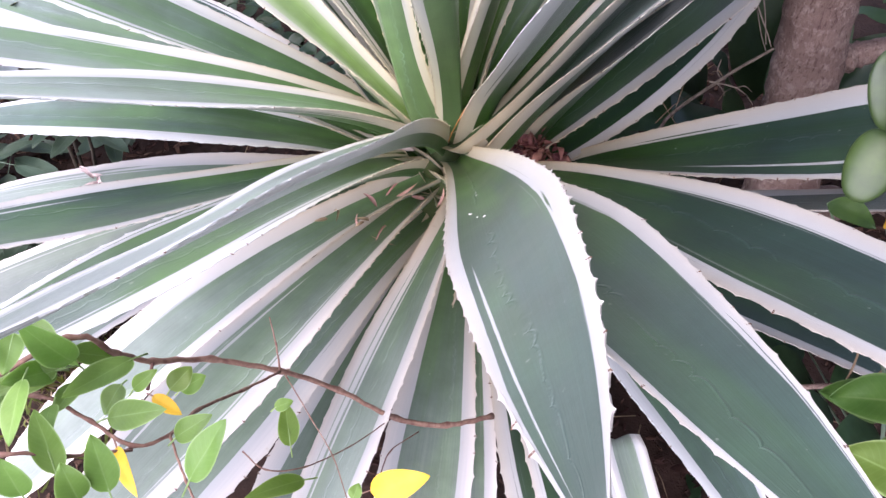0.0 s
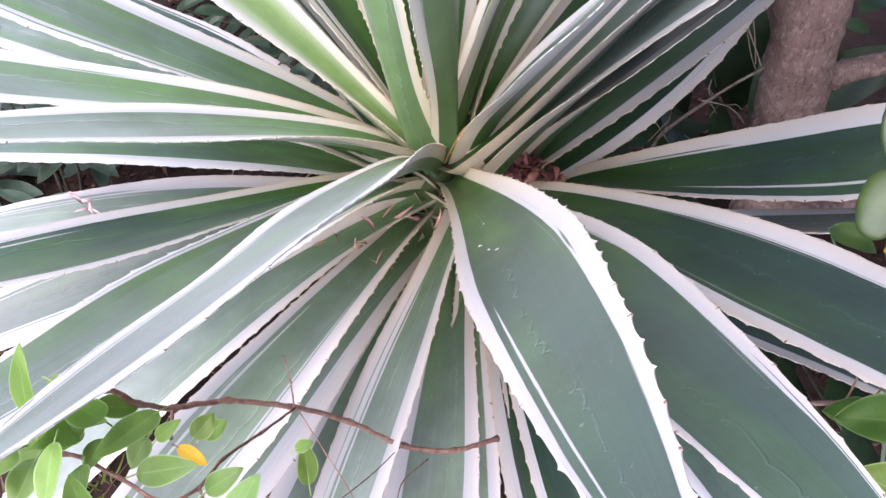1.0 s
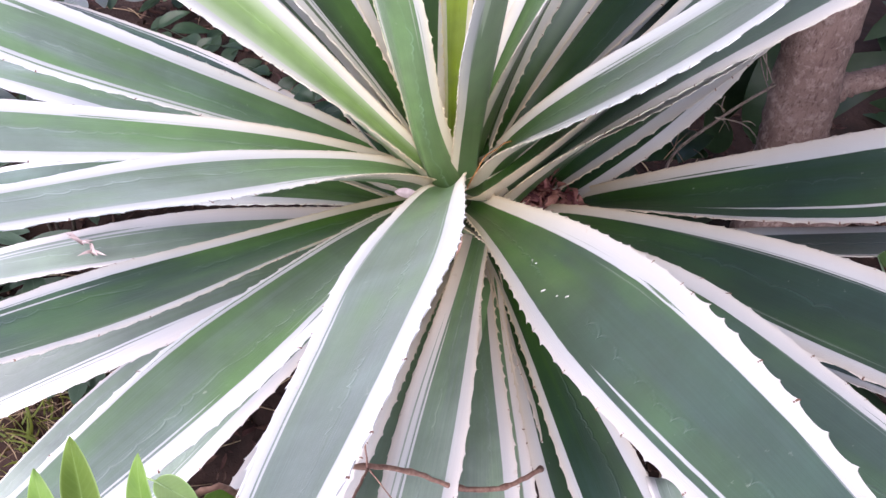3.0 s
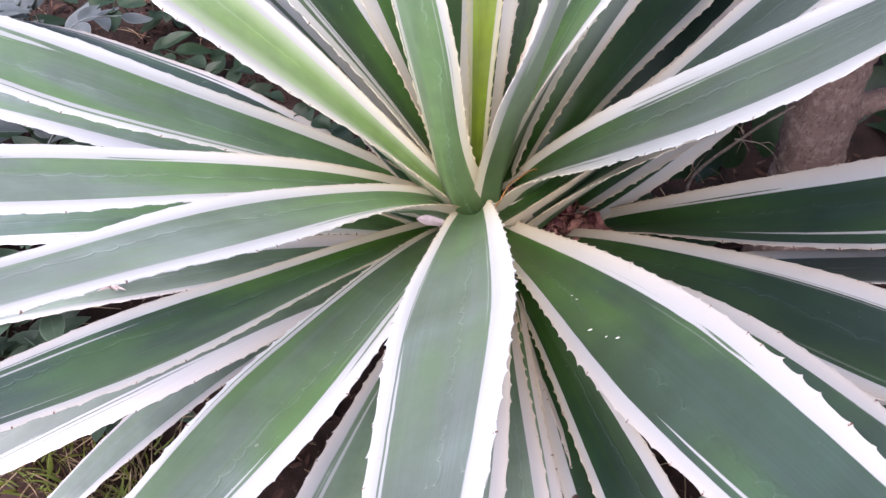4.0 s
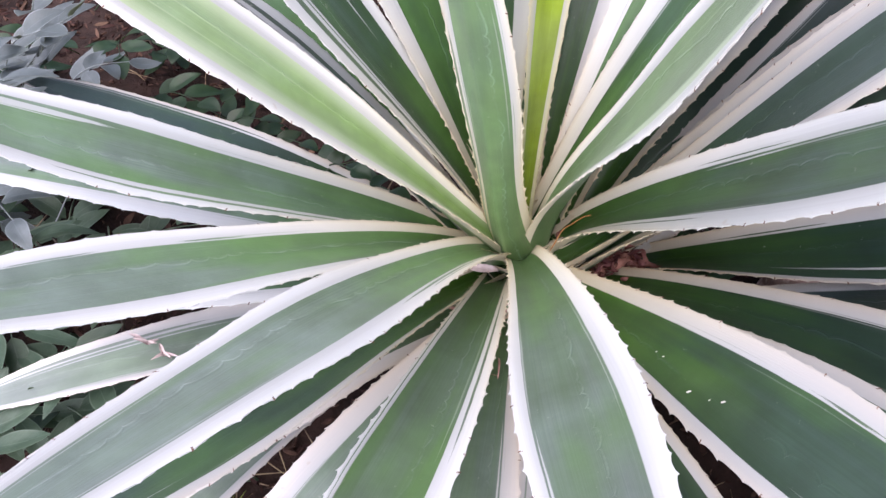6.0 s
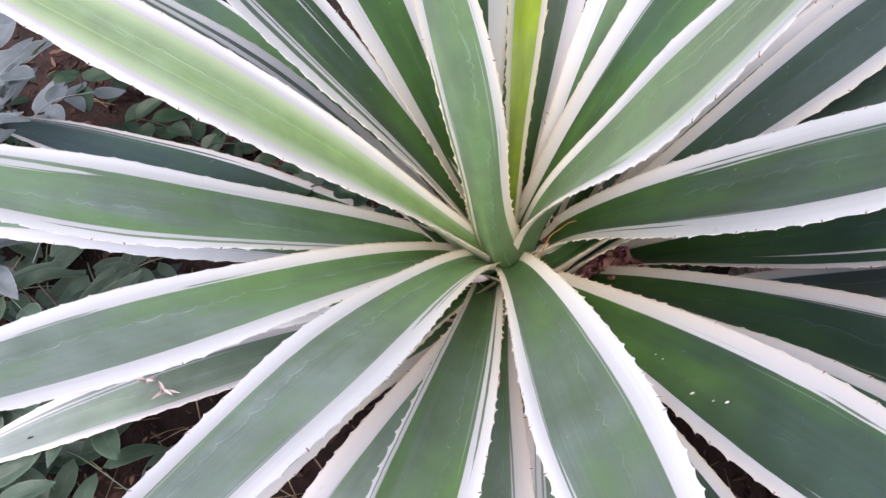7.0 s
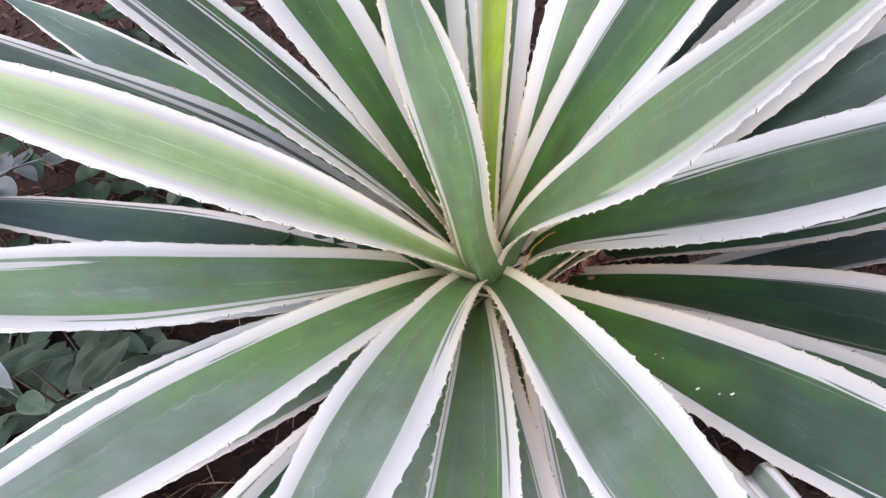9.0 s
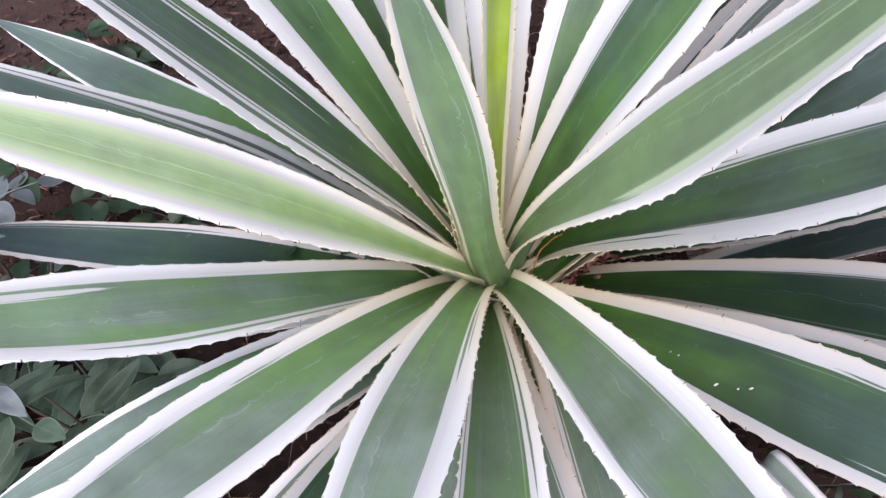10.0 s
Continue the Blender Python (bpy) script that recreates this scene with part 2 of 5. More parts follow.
TRAITS = {"common": dict(sheen=0.20, rag=0.7, lush=0.48), "old": dict(sheen=0.60, lush=0.3, prints=0.10), "shade_gloss": dict(sheen=0.26, rag=0.4, gloss=0.6, lush=0.55, prints=0.12), "fan": dict(sheen=0.22, rag=0.5, lush=0.12), "dark": dict(sheen=0.10, rag=0.5, lush=0.30), "pale": dict(sheen=0.30, rag=0.6, lush=0.80), "young": dict(prints=0.06, band=0.20, half_tone=(0.44, 0.54, 0.35), rag=0.6), "heart": dict(prints=0.55), "lime": dict(half_tone=(0.40, 0.50, 0.33))}


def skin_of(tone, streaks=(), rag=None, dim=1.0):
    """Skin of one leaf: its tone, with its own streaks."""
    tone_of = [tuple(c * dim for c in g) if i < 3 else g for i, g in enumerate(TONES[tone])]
    traits = dict(TRAITS.get(tone, {}))
    if rag is not None:
        traits["rag"] = rag
    return agave_skin("agave_skin_" + tone, *tone_of, streaks=streaks, **traits)


SKIN, SKIN_OLD, SKIN_DARK_SHADED, SKIN_YOUNG = skin_of("common"), skin_of("old"), skin_of("dark"), skin_of("young", ((0.30, 0.5, 0.95, 0.05, 0.1, "p"), (-0.25, 0.35, 0.8, 0.04, 0.0, "p")))
SKIN_FAN = skin_of("fan")
SKIN_HEART, SKIN_SPEAR = skin_of("heart", ((-1.75, -0.10, 0.55, 0.28, 0.1, "g"),)), skin_of("spear", (), 0.5)
SPINE = mottled("spine_brown", (0.10, 0.05, 0.035), (0.26, 0.15, 0.10), 200.0, 0.5)


def bark(name):
    """Pinkish-brown skin with fine upright wrinkles, flakes and stains."""
    m, n, l, b = material(name, 0.8, 0.3)
    tc = n.new("ShaderNodeTexCoord")
    tall = n.new("ShaderNodeMapping")
    tall.inputs["Scale"].default_value = (1.0, 1.0, 0.30)
    l.new(tc.outputs["Object"], tall.inputs["Vector"])
    grain = noise_of(n, l, tall.outputs[0], 260.0, 6.0, 0.7)
    flake = noise_of(n, l, tc.outputs["Object"], 75.0, 5.0, 0.65)
    stain = noise_of(n, l, tc.outputs["Object"], 9.0, 4.0)
    col = ramp(n, l, stain, [(0.32, (0.150, 0.094, 0.078)), (0.68, (0.300, 0.212, 0.178))])
    col = mix(n, l, ramp(n, l, flake, [(0.50, (0, 0, 0)), (0.62, (0.6, 0.6, 0.6))]), col, (0.42, 0.33, 0.285))
    col = mix(n, l, ramp(n, l, grain, [(0.34, (0.8, 0.8, 0.8)), (0.47, (0, 0, 0))]), col, (0.085, 0.045, 0.034))
    l.new(col, b.inputs["Base Color"])
    bump(n, l, b, maths(n, l, "ADD", grain, flake), 1.0, 0.004)
    return m


BARK = bark("trunk_bark")
SOIL = mottled("soil", (0.018, 0.011, 0.008), (0.058, 0.032, 0.024), 14.0, 0.95, 1.0, 0.01)
CHIP = mottled("bark_mulch", (0.028, 0.016, 0.013), (0.098, 0.048, 0.036), 40.0, 0.9, 0.7, 0.002, 0.2, 1.0)
LITTER = mottled("withered_leaf", (0.034, 0.018, 0.014), (0.140, 0.074, 0.055), 50.0, 0.85, 0.5, 0.001, 0.2, 1.2)
SCALE = mottled("red_scale", (0.12, 0.035, 0.030), (0.40, 0.18, 0.150), 60.0, 0.7, 0.6, 0.001, 0.3, 1.0)
TWIG = mottled("twig_bark", (0.150, 0.072, 0.056), (0.340, 0.215, 0.165), 160.0, 0.75, 0.6, 0.001)

# ---- helpers of the place ----


def mesh_ob(name, verts, faces, mat, parent=None, label="", smooth=True, uvs=None):
    me = bpy.data.meshes.new(name)
    me.from_pydata(verts, [], faces)
    if uvs is not None:
        layer = me.uv_layers.new(name="blade")
        for lp in me.loops:
            layer.data[lp.index].uv = uvs[lp.vertex_index]
    if smooth:
        me.shade_smooth()
    me.materials.append(mat)
    me.update()
    ob = new(name, me)
    if parent is not None:
        ob.parent = parent
    if label:
        ob["label"] = label
    return ob


def empty(name, place, label, category, group="", kind=""):
    e = new(name)
    e.empty_display_size = 0.05
    e.location = place
    return tagged(e, label, category, group, kind)


def tube(points, radii, sides=10, rough=0.0, rng=None, cap=True):
    """Verts and faces of a bent tube through the points."""
    verts, faces = [], []
    pts = [Vector(p) for p in points]
    up = Vector((0.31, 0.17, 0.93)).normalized()
    for i, p in enumerate(pts):
        t = (pts[min(i + 1, len(pts) - 1)] - pts[max(i - 1, 0)]).normalized()
        a = t.cross(up)
        if a.length < 0.1:
            a = t.cross(Vector((1, 0, 0)))
        a.normalize()
        c = t.cross(a)
        for k in range(sides):
            w = 2 * math.pi * k / sides
            r = radii[i] * (1 + (rng.uniform(-rough, rough) if rng else 0))
            verts.append(p + (a * math.cos(w) + c * math.sin(w)) * r)
    for i in range(len(pts) - 1):
        for k in range(sides):
            k2 = (k + 1) % sides
            faces.append((i * sides + k, i * sides + k2, (i + 1) * sides + k2, (i + 1) * sides + k))
    if cap:
        faces.append(tuple(range(sides - 1, -1, -1)))
        faces.append(tuple((len(pts) - 1) * sides + k for k in range(sides)))
    return verts, faces


def smooth_path(points, steps):
    """Catmull-Rom through the points."""
    pts = [Vector(p) for p in points]
    pts = [pts[0] * 2 - pts[1]] + pts + [pts[-1] * 2 - pts[-2]]
    out = []
    for i in range(1, len(pts) - 2):
        a, b, c, d = pts[i - 1:i + 3]
        for k in range(steps):
            t = k / steps
            out.append(0.5 * ((2 * b) + (c - a) * t + (2 * a - 5 * b + 4 * c - d) * t * t + (3 * b - a - 3 * c + d) * t ** 3))
    out.append(pts[-2])
    return out


# ---- the agave ----
CENTRE = Vector((0.0, 0.88, 0.0))
agave = empty("agave_plant", CENTRE, "large variegated agave rosette, green leaves with cream toothed margins", "agave")


def leaf_width(s):
    if s < 0:
        return 0.42 - 0.5 * s
    up = min(s / 0.55, 1.0)
    up = up * up * (3 - 2 * up)
    dn = max((s - 0.55) / 0.45, 0.0)
    return (0.42 + 0.58 * up) * (1 - dn ** 2.0) * (1 - 0.25 * dn)


def agave_leaf(base, azimuth, sweep, rise, droop, curl, roll, twist, length, width, neck=0.0, pale=0.30, rims=None, fade=0.25, clasp=0.0, skin=None, label="", seed=0):
    """One thick channelled leaf. azimuth and rise in degrees at its foot; sweep, droop, curl and twist bend it along its length, neck at its foot."""
    rng = random.Random(seed * 7 + 3)
    half, step = 8, length / 71
    p = Vector(base) - CENTRE
    e, a = radians(rise + neck), radians(azimuth)
    # the clasping foot bends down into the stem
    t0 = Vector((math.cos(e) * math.cos(a), math.cos(e) * math.sin(a), math.sin(e)))
    core = Vector((0.0, 0.05, p.z - 0.065))
    foot = max(3, int((p - core).length * 0.9 / step))
    back, q = [], p.copy()
    for i in range(foot):
        w = min(1.0, i * step / 0.03)
        t = (t0 * (1 - w) + (q - core).normalized() * w).normalized()
        q = q - t * step
        back.insert(0, (q.copy(), t))

    def slope(s):
        return radians(rise + droop * s + curl * s * s + neck * math.exp(-s / 0.12))

    rows = 72 + foot
    verts, uvs, faces, margins = [], [], [], [[], []]
    last = None
    skew = rng.uniform(-0.22, 0.22)
    low, high = rims or (pale * (1 - skew), pale * (1 + skew))
    ph = rng.uniform(0, 6)
    for i in range(rows):
        s = (i - foot) / 71
        sp = max(s, 0.0)
        a, el = radians(azimuth + sweep * sp), slope(sp)
        t = Vector((math.cos(el) * math.cos(a), math.cos(el) * math.sin(a), math.sin(el)))
        side = Vector((-math.sin(a), math.cos(a), 0))
        if i < foot:
            p, t = back[i]
            side = (side - t * side.dot(t)).normalized()
        elif i == foot:
            p = Vector(base) - CENTRE
        else:
            p = p + (t + last) * (step / 2)
        last = t
        nrm = t.cross(side)
        r = radians(roll + twist * sp)
        side, nrm = side * math.cos(r) + nrm * math.sin(r), nrm * math.cos(r) - side * math.sin(r)
        w = max(width * leaf_width(s) * (1 + clasp * math.exp(-(sp / 0.16) ** 2)), 0.0015)
        cup = (0.03 + 0.27 * (1 - sp) ** 3) * w
        thick = (0.004 + 0.016 * (1 - sp) ** 2.0) * min(1.0, w / (0.5 * width) + 0.15)
        # gentle waviness of the margin
        wave = 0.004 * math.sin(s * 17 + ph) * sp
        for k in range(-half, half + 1):
            u = k / half
            edge = 0.96 + 0.012 * noise.noise(Vector((s * 40, u * 3, seed)))
            q = p + side * (u * w / 2 * edge) + nrm * (cup * abs(u) ** 1.8 + wave * u * abs(u))
            verts.append(q)
            rim = max(0.04, (high if u > 0 else low) * (1.12 - fade * sp))
            au, inner = abs(u), 1 - rim
            m = au / inner if au < inner else 1 + (au - inner) / rim
            uvs.append(((math.copysign(m, u) + 2) / 4, sp))
            if abs(k) == half:
                margins[0 if k > 0 else 1].append((q.copy(), side * math.copysign(1, k), t, nrm, w))
        for k in range(half - 1, -half, -1):
            u = k / half
            body = thick * (1 - abs(u)) ** 1.1 + 0.0012
            q = p + side * (u * w / 2 * 0.96) + nrm * (cup * abs(u) ** 1.8 + wave * u * abs(u) - body)
            verts.append(q)
            rim = max(0.04, (high if u > 0 else low) * (1.12 - fade * sp))
            au, inner = abs(u), 1 - rim
            m = au / inner if au < inner else 1 + (au - inner) / rim
            uvs.append(((math.copysign(m, u) + 2) / 4, sp))
    n = 4 * half
    for i in range(rows - 1):
        for k in range(n):
            k2 = (k + 1) % n
            faces.append((i * n + k, (i + 1) * n + k, (i + 1) * n + k2, i * n + k2))
    faces.append(tuple((rows - 1) * n + k for k in range(n)))
    ob = mesh_ob("leaf", verts, faces, skin or SKIN, agave, label, True, uvs)
    # the rim is a crisp edge
    crisp = ob.data.attributes.new("sharp_edge", "BOOLEAN", "EDGE")
    rims = (0, 2 * half)
    crisp.data.foreach_set("value", [e.vertices[0] % n in rims and e.vertices[0] % n == e.vertices[1] % n for e in ob.data.edges])
    # margin teeth: each rises from a broad pale cushion with hollow flanks, so that the rim between them looks scalloped
    tv, tf, mats, tuv = [], [], [], []
    outline = ((-1.0, -0.12), (-0.62, 0.10), (-0.34, 0.30), (-0.15, 0.58), (-0.03, 1.0), (0.05, 1.35), (0.12, 0.95), (0.24, 0.50), (0.45, 0.24), (0.70, 0.07), (1.0, -0.12))
    for edge in margins:
        d = foot * step + rng.uniform(0.05, 0.08) * length
        while d < foot * step + 0.93 * length:
            along = max(0.0, (d - foot * step) / length)
            gap = rng.uniform(0.018, 0.042) * (0.50 + 0.75 * along)
            big = rng.uniform(0.55, 1.15) * 0.0030 * (1.0 - 0.55 * along)
            reach = min(0.012, 0.48 * gap)
            hook = rng.uniform(-0.5, 1.1) * big
            dark = rng.random() < 0.18 + 0.25 * along
            o = len(tv)
            for x, h in outline:
                i = min(max(int((d + x * reach) / step), 0), rows - 2)
                q, out, t, nrm, w = edge[i]
                q = q.lerp(edge[i + 1][0], (d + x * reach) / step - i)
                top = q + out * (h * big) + t * (hook * max(h, 0.0) ** 2)
                thin = 0.0006 * (1.0 - 0.7 * max(h, 0.0) / 1.35)
                tv += [q - out * 0.0012, top + nrm * (thin - 0.0005), top - nrm * (thin + 0.0005), q - out * 0.0012 - nrm * 0.0010]
                tuv += [(0.99, min(1.0, along))] * 4
            for k in range(len(outline) - 1):
                c = o + 4 * k
                for j in range(3):
                    tf.append((c + j, c + 4 + j, c + 5 + j, c + 1 + j))
                    mats.append(1 if dark and k in (4, 5) and along > 0.2 else 0)
            d += gap
    spines = mesh_ob("toothed_margin", tv, tf, skin or SKIN, ob, "cream marginal teeth with tiny brown points", False, tuv)
    spines["kind"] = "stuff"
    spines.data.materials.append(SPINE)
    spines.data.polygons.foreach_set("material_index", mats)
    tip = [verts[(rows - 1) * n + half] + last * f for f in (-0.012, 0.0, 0.012, 0.024)]
    mesh_ob("tip_spine", *tube(tip, (0.0025, 0.0026, 0.0016, 0.0003), 6), SPINE, ob, "dark brown tip spine")


    def on_blade(s, u):
        """A place on the upper face and its normal; s along, u across from -1 to 1."""
        i, k = foot + int(s * 71), half + int(round(u * half))
        q = ob.data.vertices[i * n + k].co
        ob.data.update()
        return q.copy(), ob.data.vertices[i * n + k].normal.copy()
    return ob, on_blade


agave_leaf((-0.022, 0.891, 0.261), azimuth=187.3, sweep=-18.0, rise=88.1, droop=-29.2, curl=16.0, roll=52.7, twist=-19.1, length=0.683, width=0.097, neck=-22.6, rims=(0.36, 0.20), clasp=0.85, skin=SKIN_HEART, seed=1)
agave_leaf((0.013, 0.896, 0.267), azimuth=266.4, sweep=-7.5, rise=54.4, droop=-1.6, curl=11.7, roll=53.7, twist=21.1, length=0.952, width=0.108, neck=28.9, rims=(0.20, 0.26), skin=skin_of("lime", ((-0.78, 0.44, 1.1, 0.26, -0.02, "p"), (-0.98, 0.48, 1.1, 0.18, 0.02, "w"), (0.62, 0.50, 0.95, 0.03, 0.1, "p"), (0.35, 0.62, 0.95, 0.05, 0.05, "p"))), seed=2)
agave_leaf((0.011, 0.911, 0.259), azimuth=323.1, sweep=1.7, rise=78.5, droop=-21.3, curl=-1.3, roll=26.1, twist=8.4, length=0.889, width=0.133, neck=-2.0, rims=(0.37, 0.40), seed=3)
agave_leaf((0.036, 0.912, 0.254), azimuth=27.0, sweep=-6.3, rise=77.6, droop=-40.4, curl=-3.5, roll=6.6, twist=1.4, length=0.907, width=0.110, neck=6.2, rims=(0.45, 0.45), seed=4)
agave_leaf((0.043, 0.893, 0.249), azimuth=287.3, sweep=-7.1, rise=46.5, droop=-2.6, curl=12.3, roll=38.6, twist=-2.9, length=0.906, width=0.126, neck=25.0, rims=(0.42, 0.35), skin=skin_of("common", ((1.22, 0.36, 0.50, 0.05, -0.2, "g"), (0.88, 0.38, 0.50, 0.03, 0.1, "w"), (-1.30, 0.20, 0.42, 0.06, 0.1, "g")), 0.6, dim=0.85), seed=5)
agave_leaf((0.168, 0.903, 0.159), azimuth=313.6, sweep=21.1, rise=29.2, droop=3.4, curl=4.5, roll=3.6, twist=33.4, length=0.827, width=0.135, neck=23.9, rims=(0.11, 0.40), skin=skin_of("dark", ((-0.66, 0.30, 0.95, 0.045, -0.10, "w"), (1.15, 0.20, 0.40, 0.06, 0.1, "g"))), seed=6)
agave_leaf((0.086, 0.872, 0.180), azimuth=299.6, sweep=-7.3, rise=32.5, droop=-22.7, curl=9.2, roll=-0.9, twist=18.9, length=0.982, width=0.138, neck=10.6, skin=SKIN_DARK_SHADED, rims=(0.26, 0.30), seed=7)
agave_leaf((0.007, 0.873, 0.189), azimuth=284.6, sweep=-2.2, rise=37.8, droop=-17.9, curl=-1.7, roll=6.4, twist=2.6, length=0.939, width=0.133, neck=-0.2, rims=(0.26, 0.42), fade=1.0, skin=skin_of("shade_gloss", ((1.2, 0.75, 0.95, 0.1, 0.0, "g"),)), seed=8)
broad_leaf = agave_leaf((0.023, 0.868, 0.223), azimuth=276.4, sweep=-10.4, rise=37.8, droop=-20.6, curl=18.6, roll=31.5, twist=16.5, length=0.967, width=0.117, neck=-2.9, rims=(0.26, 0.47), fade=0.75, skin=skin_of("shade_gloss", ((-0.80, 0.58, 0.98, 0.040, 0.14, "w"), (1.12, 0.55, 0.62, 0.06, -0.3, "g"))), seed=9)
agave_leaf((-0.001, 0.904, 0.220), azimuth=254.6, sweep=-0.1, rise=34.7, droop=-18.8, curl=11.5, roll=24.7, twist=5.7, length=0.976, width=0.117, neck=17.9, rims=(0.18, 0.40), skin=skin_of("pale", ((-0.90, 0.55, 0.95, 0.04, 0.1, "w"),), dim=0.80), seed=10)
agave_leaf((-0.023, 0.914, 0.220), azimuth=222.2, sweep=10.1, rise=34.2, droop=-17.0, curl=11.8, roll=-2.9, twist=12.8, length=0.967, width=0.112, neck=18.8, rims=(0.29, 0.44), skin=skin_of("pale", ((1.20, 0.15, 0.42, 0.10, 0.1, "g"), (1.45, 0.20, 0.36, 0.05, 0.1, "g"))), seed=11)
agave_leaf((-0.027, 0.909, 0.177), azimuth=242.2, sweep=-12.3, rise=29.1, droop=-27.4, curl=1.3, roll=7.6, twist=-4.1, length=0.969, width=0.109, neck=15.1, rims=(0.13, 0.39), skin=skin_of("pale", ((-1.50, 0.15, 0.62, 0.12, 0.0, "g"), (1.30, 0.12, 0.50, 0.10, 0.15, "g"), (0.80, 0.2, 0.5, 0.05, 0.1, "h"), (0.86, 0.60, 0.78, 0.05, 0.0, "w")), dim=0.80), seed=12)
agave_leaf((-0.063, 0.911, 0.241), azimuth=204.8, sweep=2.2, rise=28.3, droop=-10.8, curl=7.8, roll=4.5, twist=0.2, length=0.948, width=0.133, neck=19.6, rims=(0.30, 0.40), skin=skin_of("pale", ((-1.05, 0.59, 0.68, 0.05, -0.10, "g"), (-1.08, 0.42, 0.50, 0.05, 0.0, "g"))), seed=13)
agave_leaf((-0.061, 0.941, 0.209), azimuth=182.1, sweep=1.7, rise=21.2, droop=15.4, curl=4.1, roll=-1.2, twist=-3.7, length=0.953, width=0.140, neck=30.4, rims=(0.28, 0.35), skin=skin_of("pale", ((1.45, 0.18, 0.64, 0.12, -0.25, "g"), (-0.80, 0.57, 1.1, 0.16, -0.05, "w"), (-1.00, 0.57, 0.80, 0.06, 0.0, "g"), (-0.66, 0.62, 1.0, 0.04, 0.0, "w"))), seed=14)
agave_leaf((-0.016, 0.907, 0.232), azimuth=178.3, sweep=-3.6, rise=52.0, droop=-12.2, curl=-1.5, roll=-1.9, twist=-24.6, length=0.917, width=0.121, neck=-2.7, skin=SKIN_YOUNG, label="young lime-green leaf with broad cream margins", rims=(0.32, 0.35), seed=15)
agave_leaf((-0.009, 0.928, 0.166), azimuth=163.4, sweep=0.6, rise=55.7, droop=-20.2, curl=-2.6, roll=-3.4, twist=-0.9, length=0.886, width=0.114, neck=0.8, rims=(0.53, 0.31), skin=skin_of("common", ((-1.42, 0.22, 0.98, 0.13, 0.0, "g"), (-0.82, 0.3, 0.9, 0.05, 0.05, "h")), dim=0.85), seed=16)
agave_leaf((0.000, 0.946, 0.186), azimuth=161.9, sweep=-6.8, rise=56.7, droop=-10.3, curl=2.5, roll=-6.0, twist=-9.4, length=1.025, width=0.131, neck=10.6, rims=(0.22, 0.63), skin=skin_of("common", ((1.40, 0.12, 0.98, 0.13, 0.06, "g"), (1.12, 0.2, 0.9, 0.04, 0.0, "g"), (-0.62, 0.40, 0.95, 0.045, 0.05, "w"), (-0.75, 0.45, 0.98, 0.03, 0.05, "w")), dim=0.80), seed=17)
agave_leaf((-0.005, 0.954, 0.253), azimuth=133.5, sweep=-4.0, rise=74.3, droop=-34.2, curl=-5.6, roll=-11.8, twist=-7.8, length=0.961, width=0.133, neck=-27.1, rims=(0.44, 0.46), seed=18)
agave_leaf((-0.059, 0.892, 0.201), azimuth=212.3, sweep=2.1, rise=9.2, droop=5.4, curl=7.6, roll=15.4, twist=-7.1, length=0.911, width=0.133, neck=13.7, rims=(0.24, 0.22), skin=skin_of("shade_gloss", ((-0.80, 0.48, 0.80, 0.04, 0.05, "w"), (-1.15, 0.55, 0.80, 0.05, 0.0, "g"), (0.55, 0.66, 1.0, 0.03, 0.0, "w"), (0.70, 0.60, 1.0, 0.03, 0.0, "w"))), seed=19)
agave_leaf((0.044, 0.869, 0.173), azimuth=251.4, sweep=-0.2, rise=7.1, droop=-24.3, curl=0.0, roll=33.7, twist=8.5, length=0.871, width=0.128, neck=-3.1, rims=(0.42, 0.41), skin=skin_of("old", ((-0.85, 0.20, 0.75, 0.06, 0.1, "w"), (-1.30, 0.20, 0.60, 0.06, 0.0, "h"))), seed=20)
agave_leaf((0.046, 0.796, 0.105), azimuth=266.3, sweep=0.7, rise=-19.1, droop=-17.7, curl=-0.1, roll=3.3, twist=0.7, length=0.659, width=0.100, neck=-0.6, skin=SKIN_OLD, seed=21)
agave_leaf((0.074, 0.848, 0.115), azimuth=280.8, sweep=1.0, rise=-16.3, droop=-0.2, curl=2.2, roll=7.2, twist=3.9, length=0.751, width=0.138, neck=-2.0, skin=SKIN_DARK_SHADED, seed=22)
agave_leaf((-0.029, 0.857, 0.164), azimuth=245.3, sweep=0.8, rise=19.4, droop=-14.7, curl=1.0, roll=8.4, twist=3.8, length=0.935, width=0.119, neck=-4.3, rims=(0.22, 0.40), skin=skin_of("old", ((0.85, 0.25, 0.7, 0.05, 0.0, "w"), (-0.80, 0.30, 0.7, 0.05, 0.1, "w"))), seed=23)
agave_leaf((-0.010, 0.867, 0.117), azimuth=240.2, sweep=0.8, rise=11.5, droop=-18.3, curl=0.7, roll=-0.8, twist=0.2, length=0.906, width=0.130, neck=-1.2, pale=0.42, skin=SKIN_OLD, seed=24)
agave_leaf((-0.004, 0.921, 0.283), azimuth=111.8, sweep=-3.3, rise=84.0, droop=11.6, curl=1.2, roll=-4.1, twist=-3.8, length=0.960, width=0.067, neck=4.8, pale=0.30, skin=SKIN_SPEAR, label="pale yellow-green spear leaf standing upright", seed=25)
agave_leaf((-0.033, 0.945, 0.253), azimuth=99.5, sweep=0.5, rise=77.7, droop=-1.3, curl=0.7, roll=-2.9, twist=-0.8, length=0.922, width=0.119, neck=0.4, rims=(0.44, 0.44), seed=26)
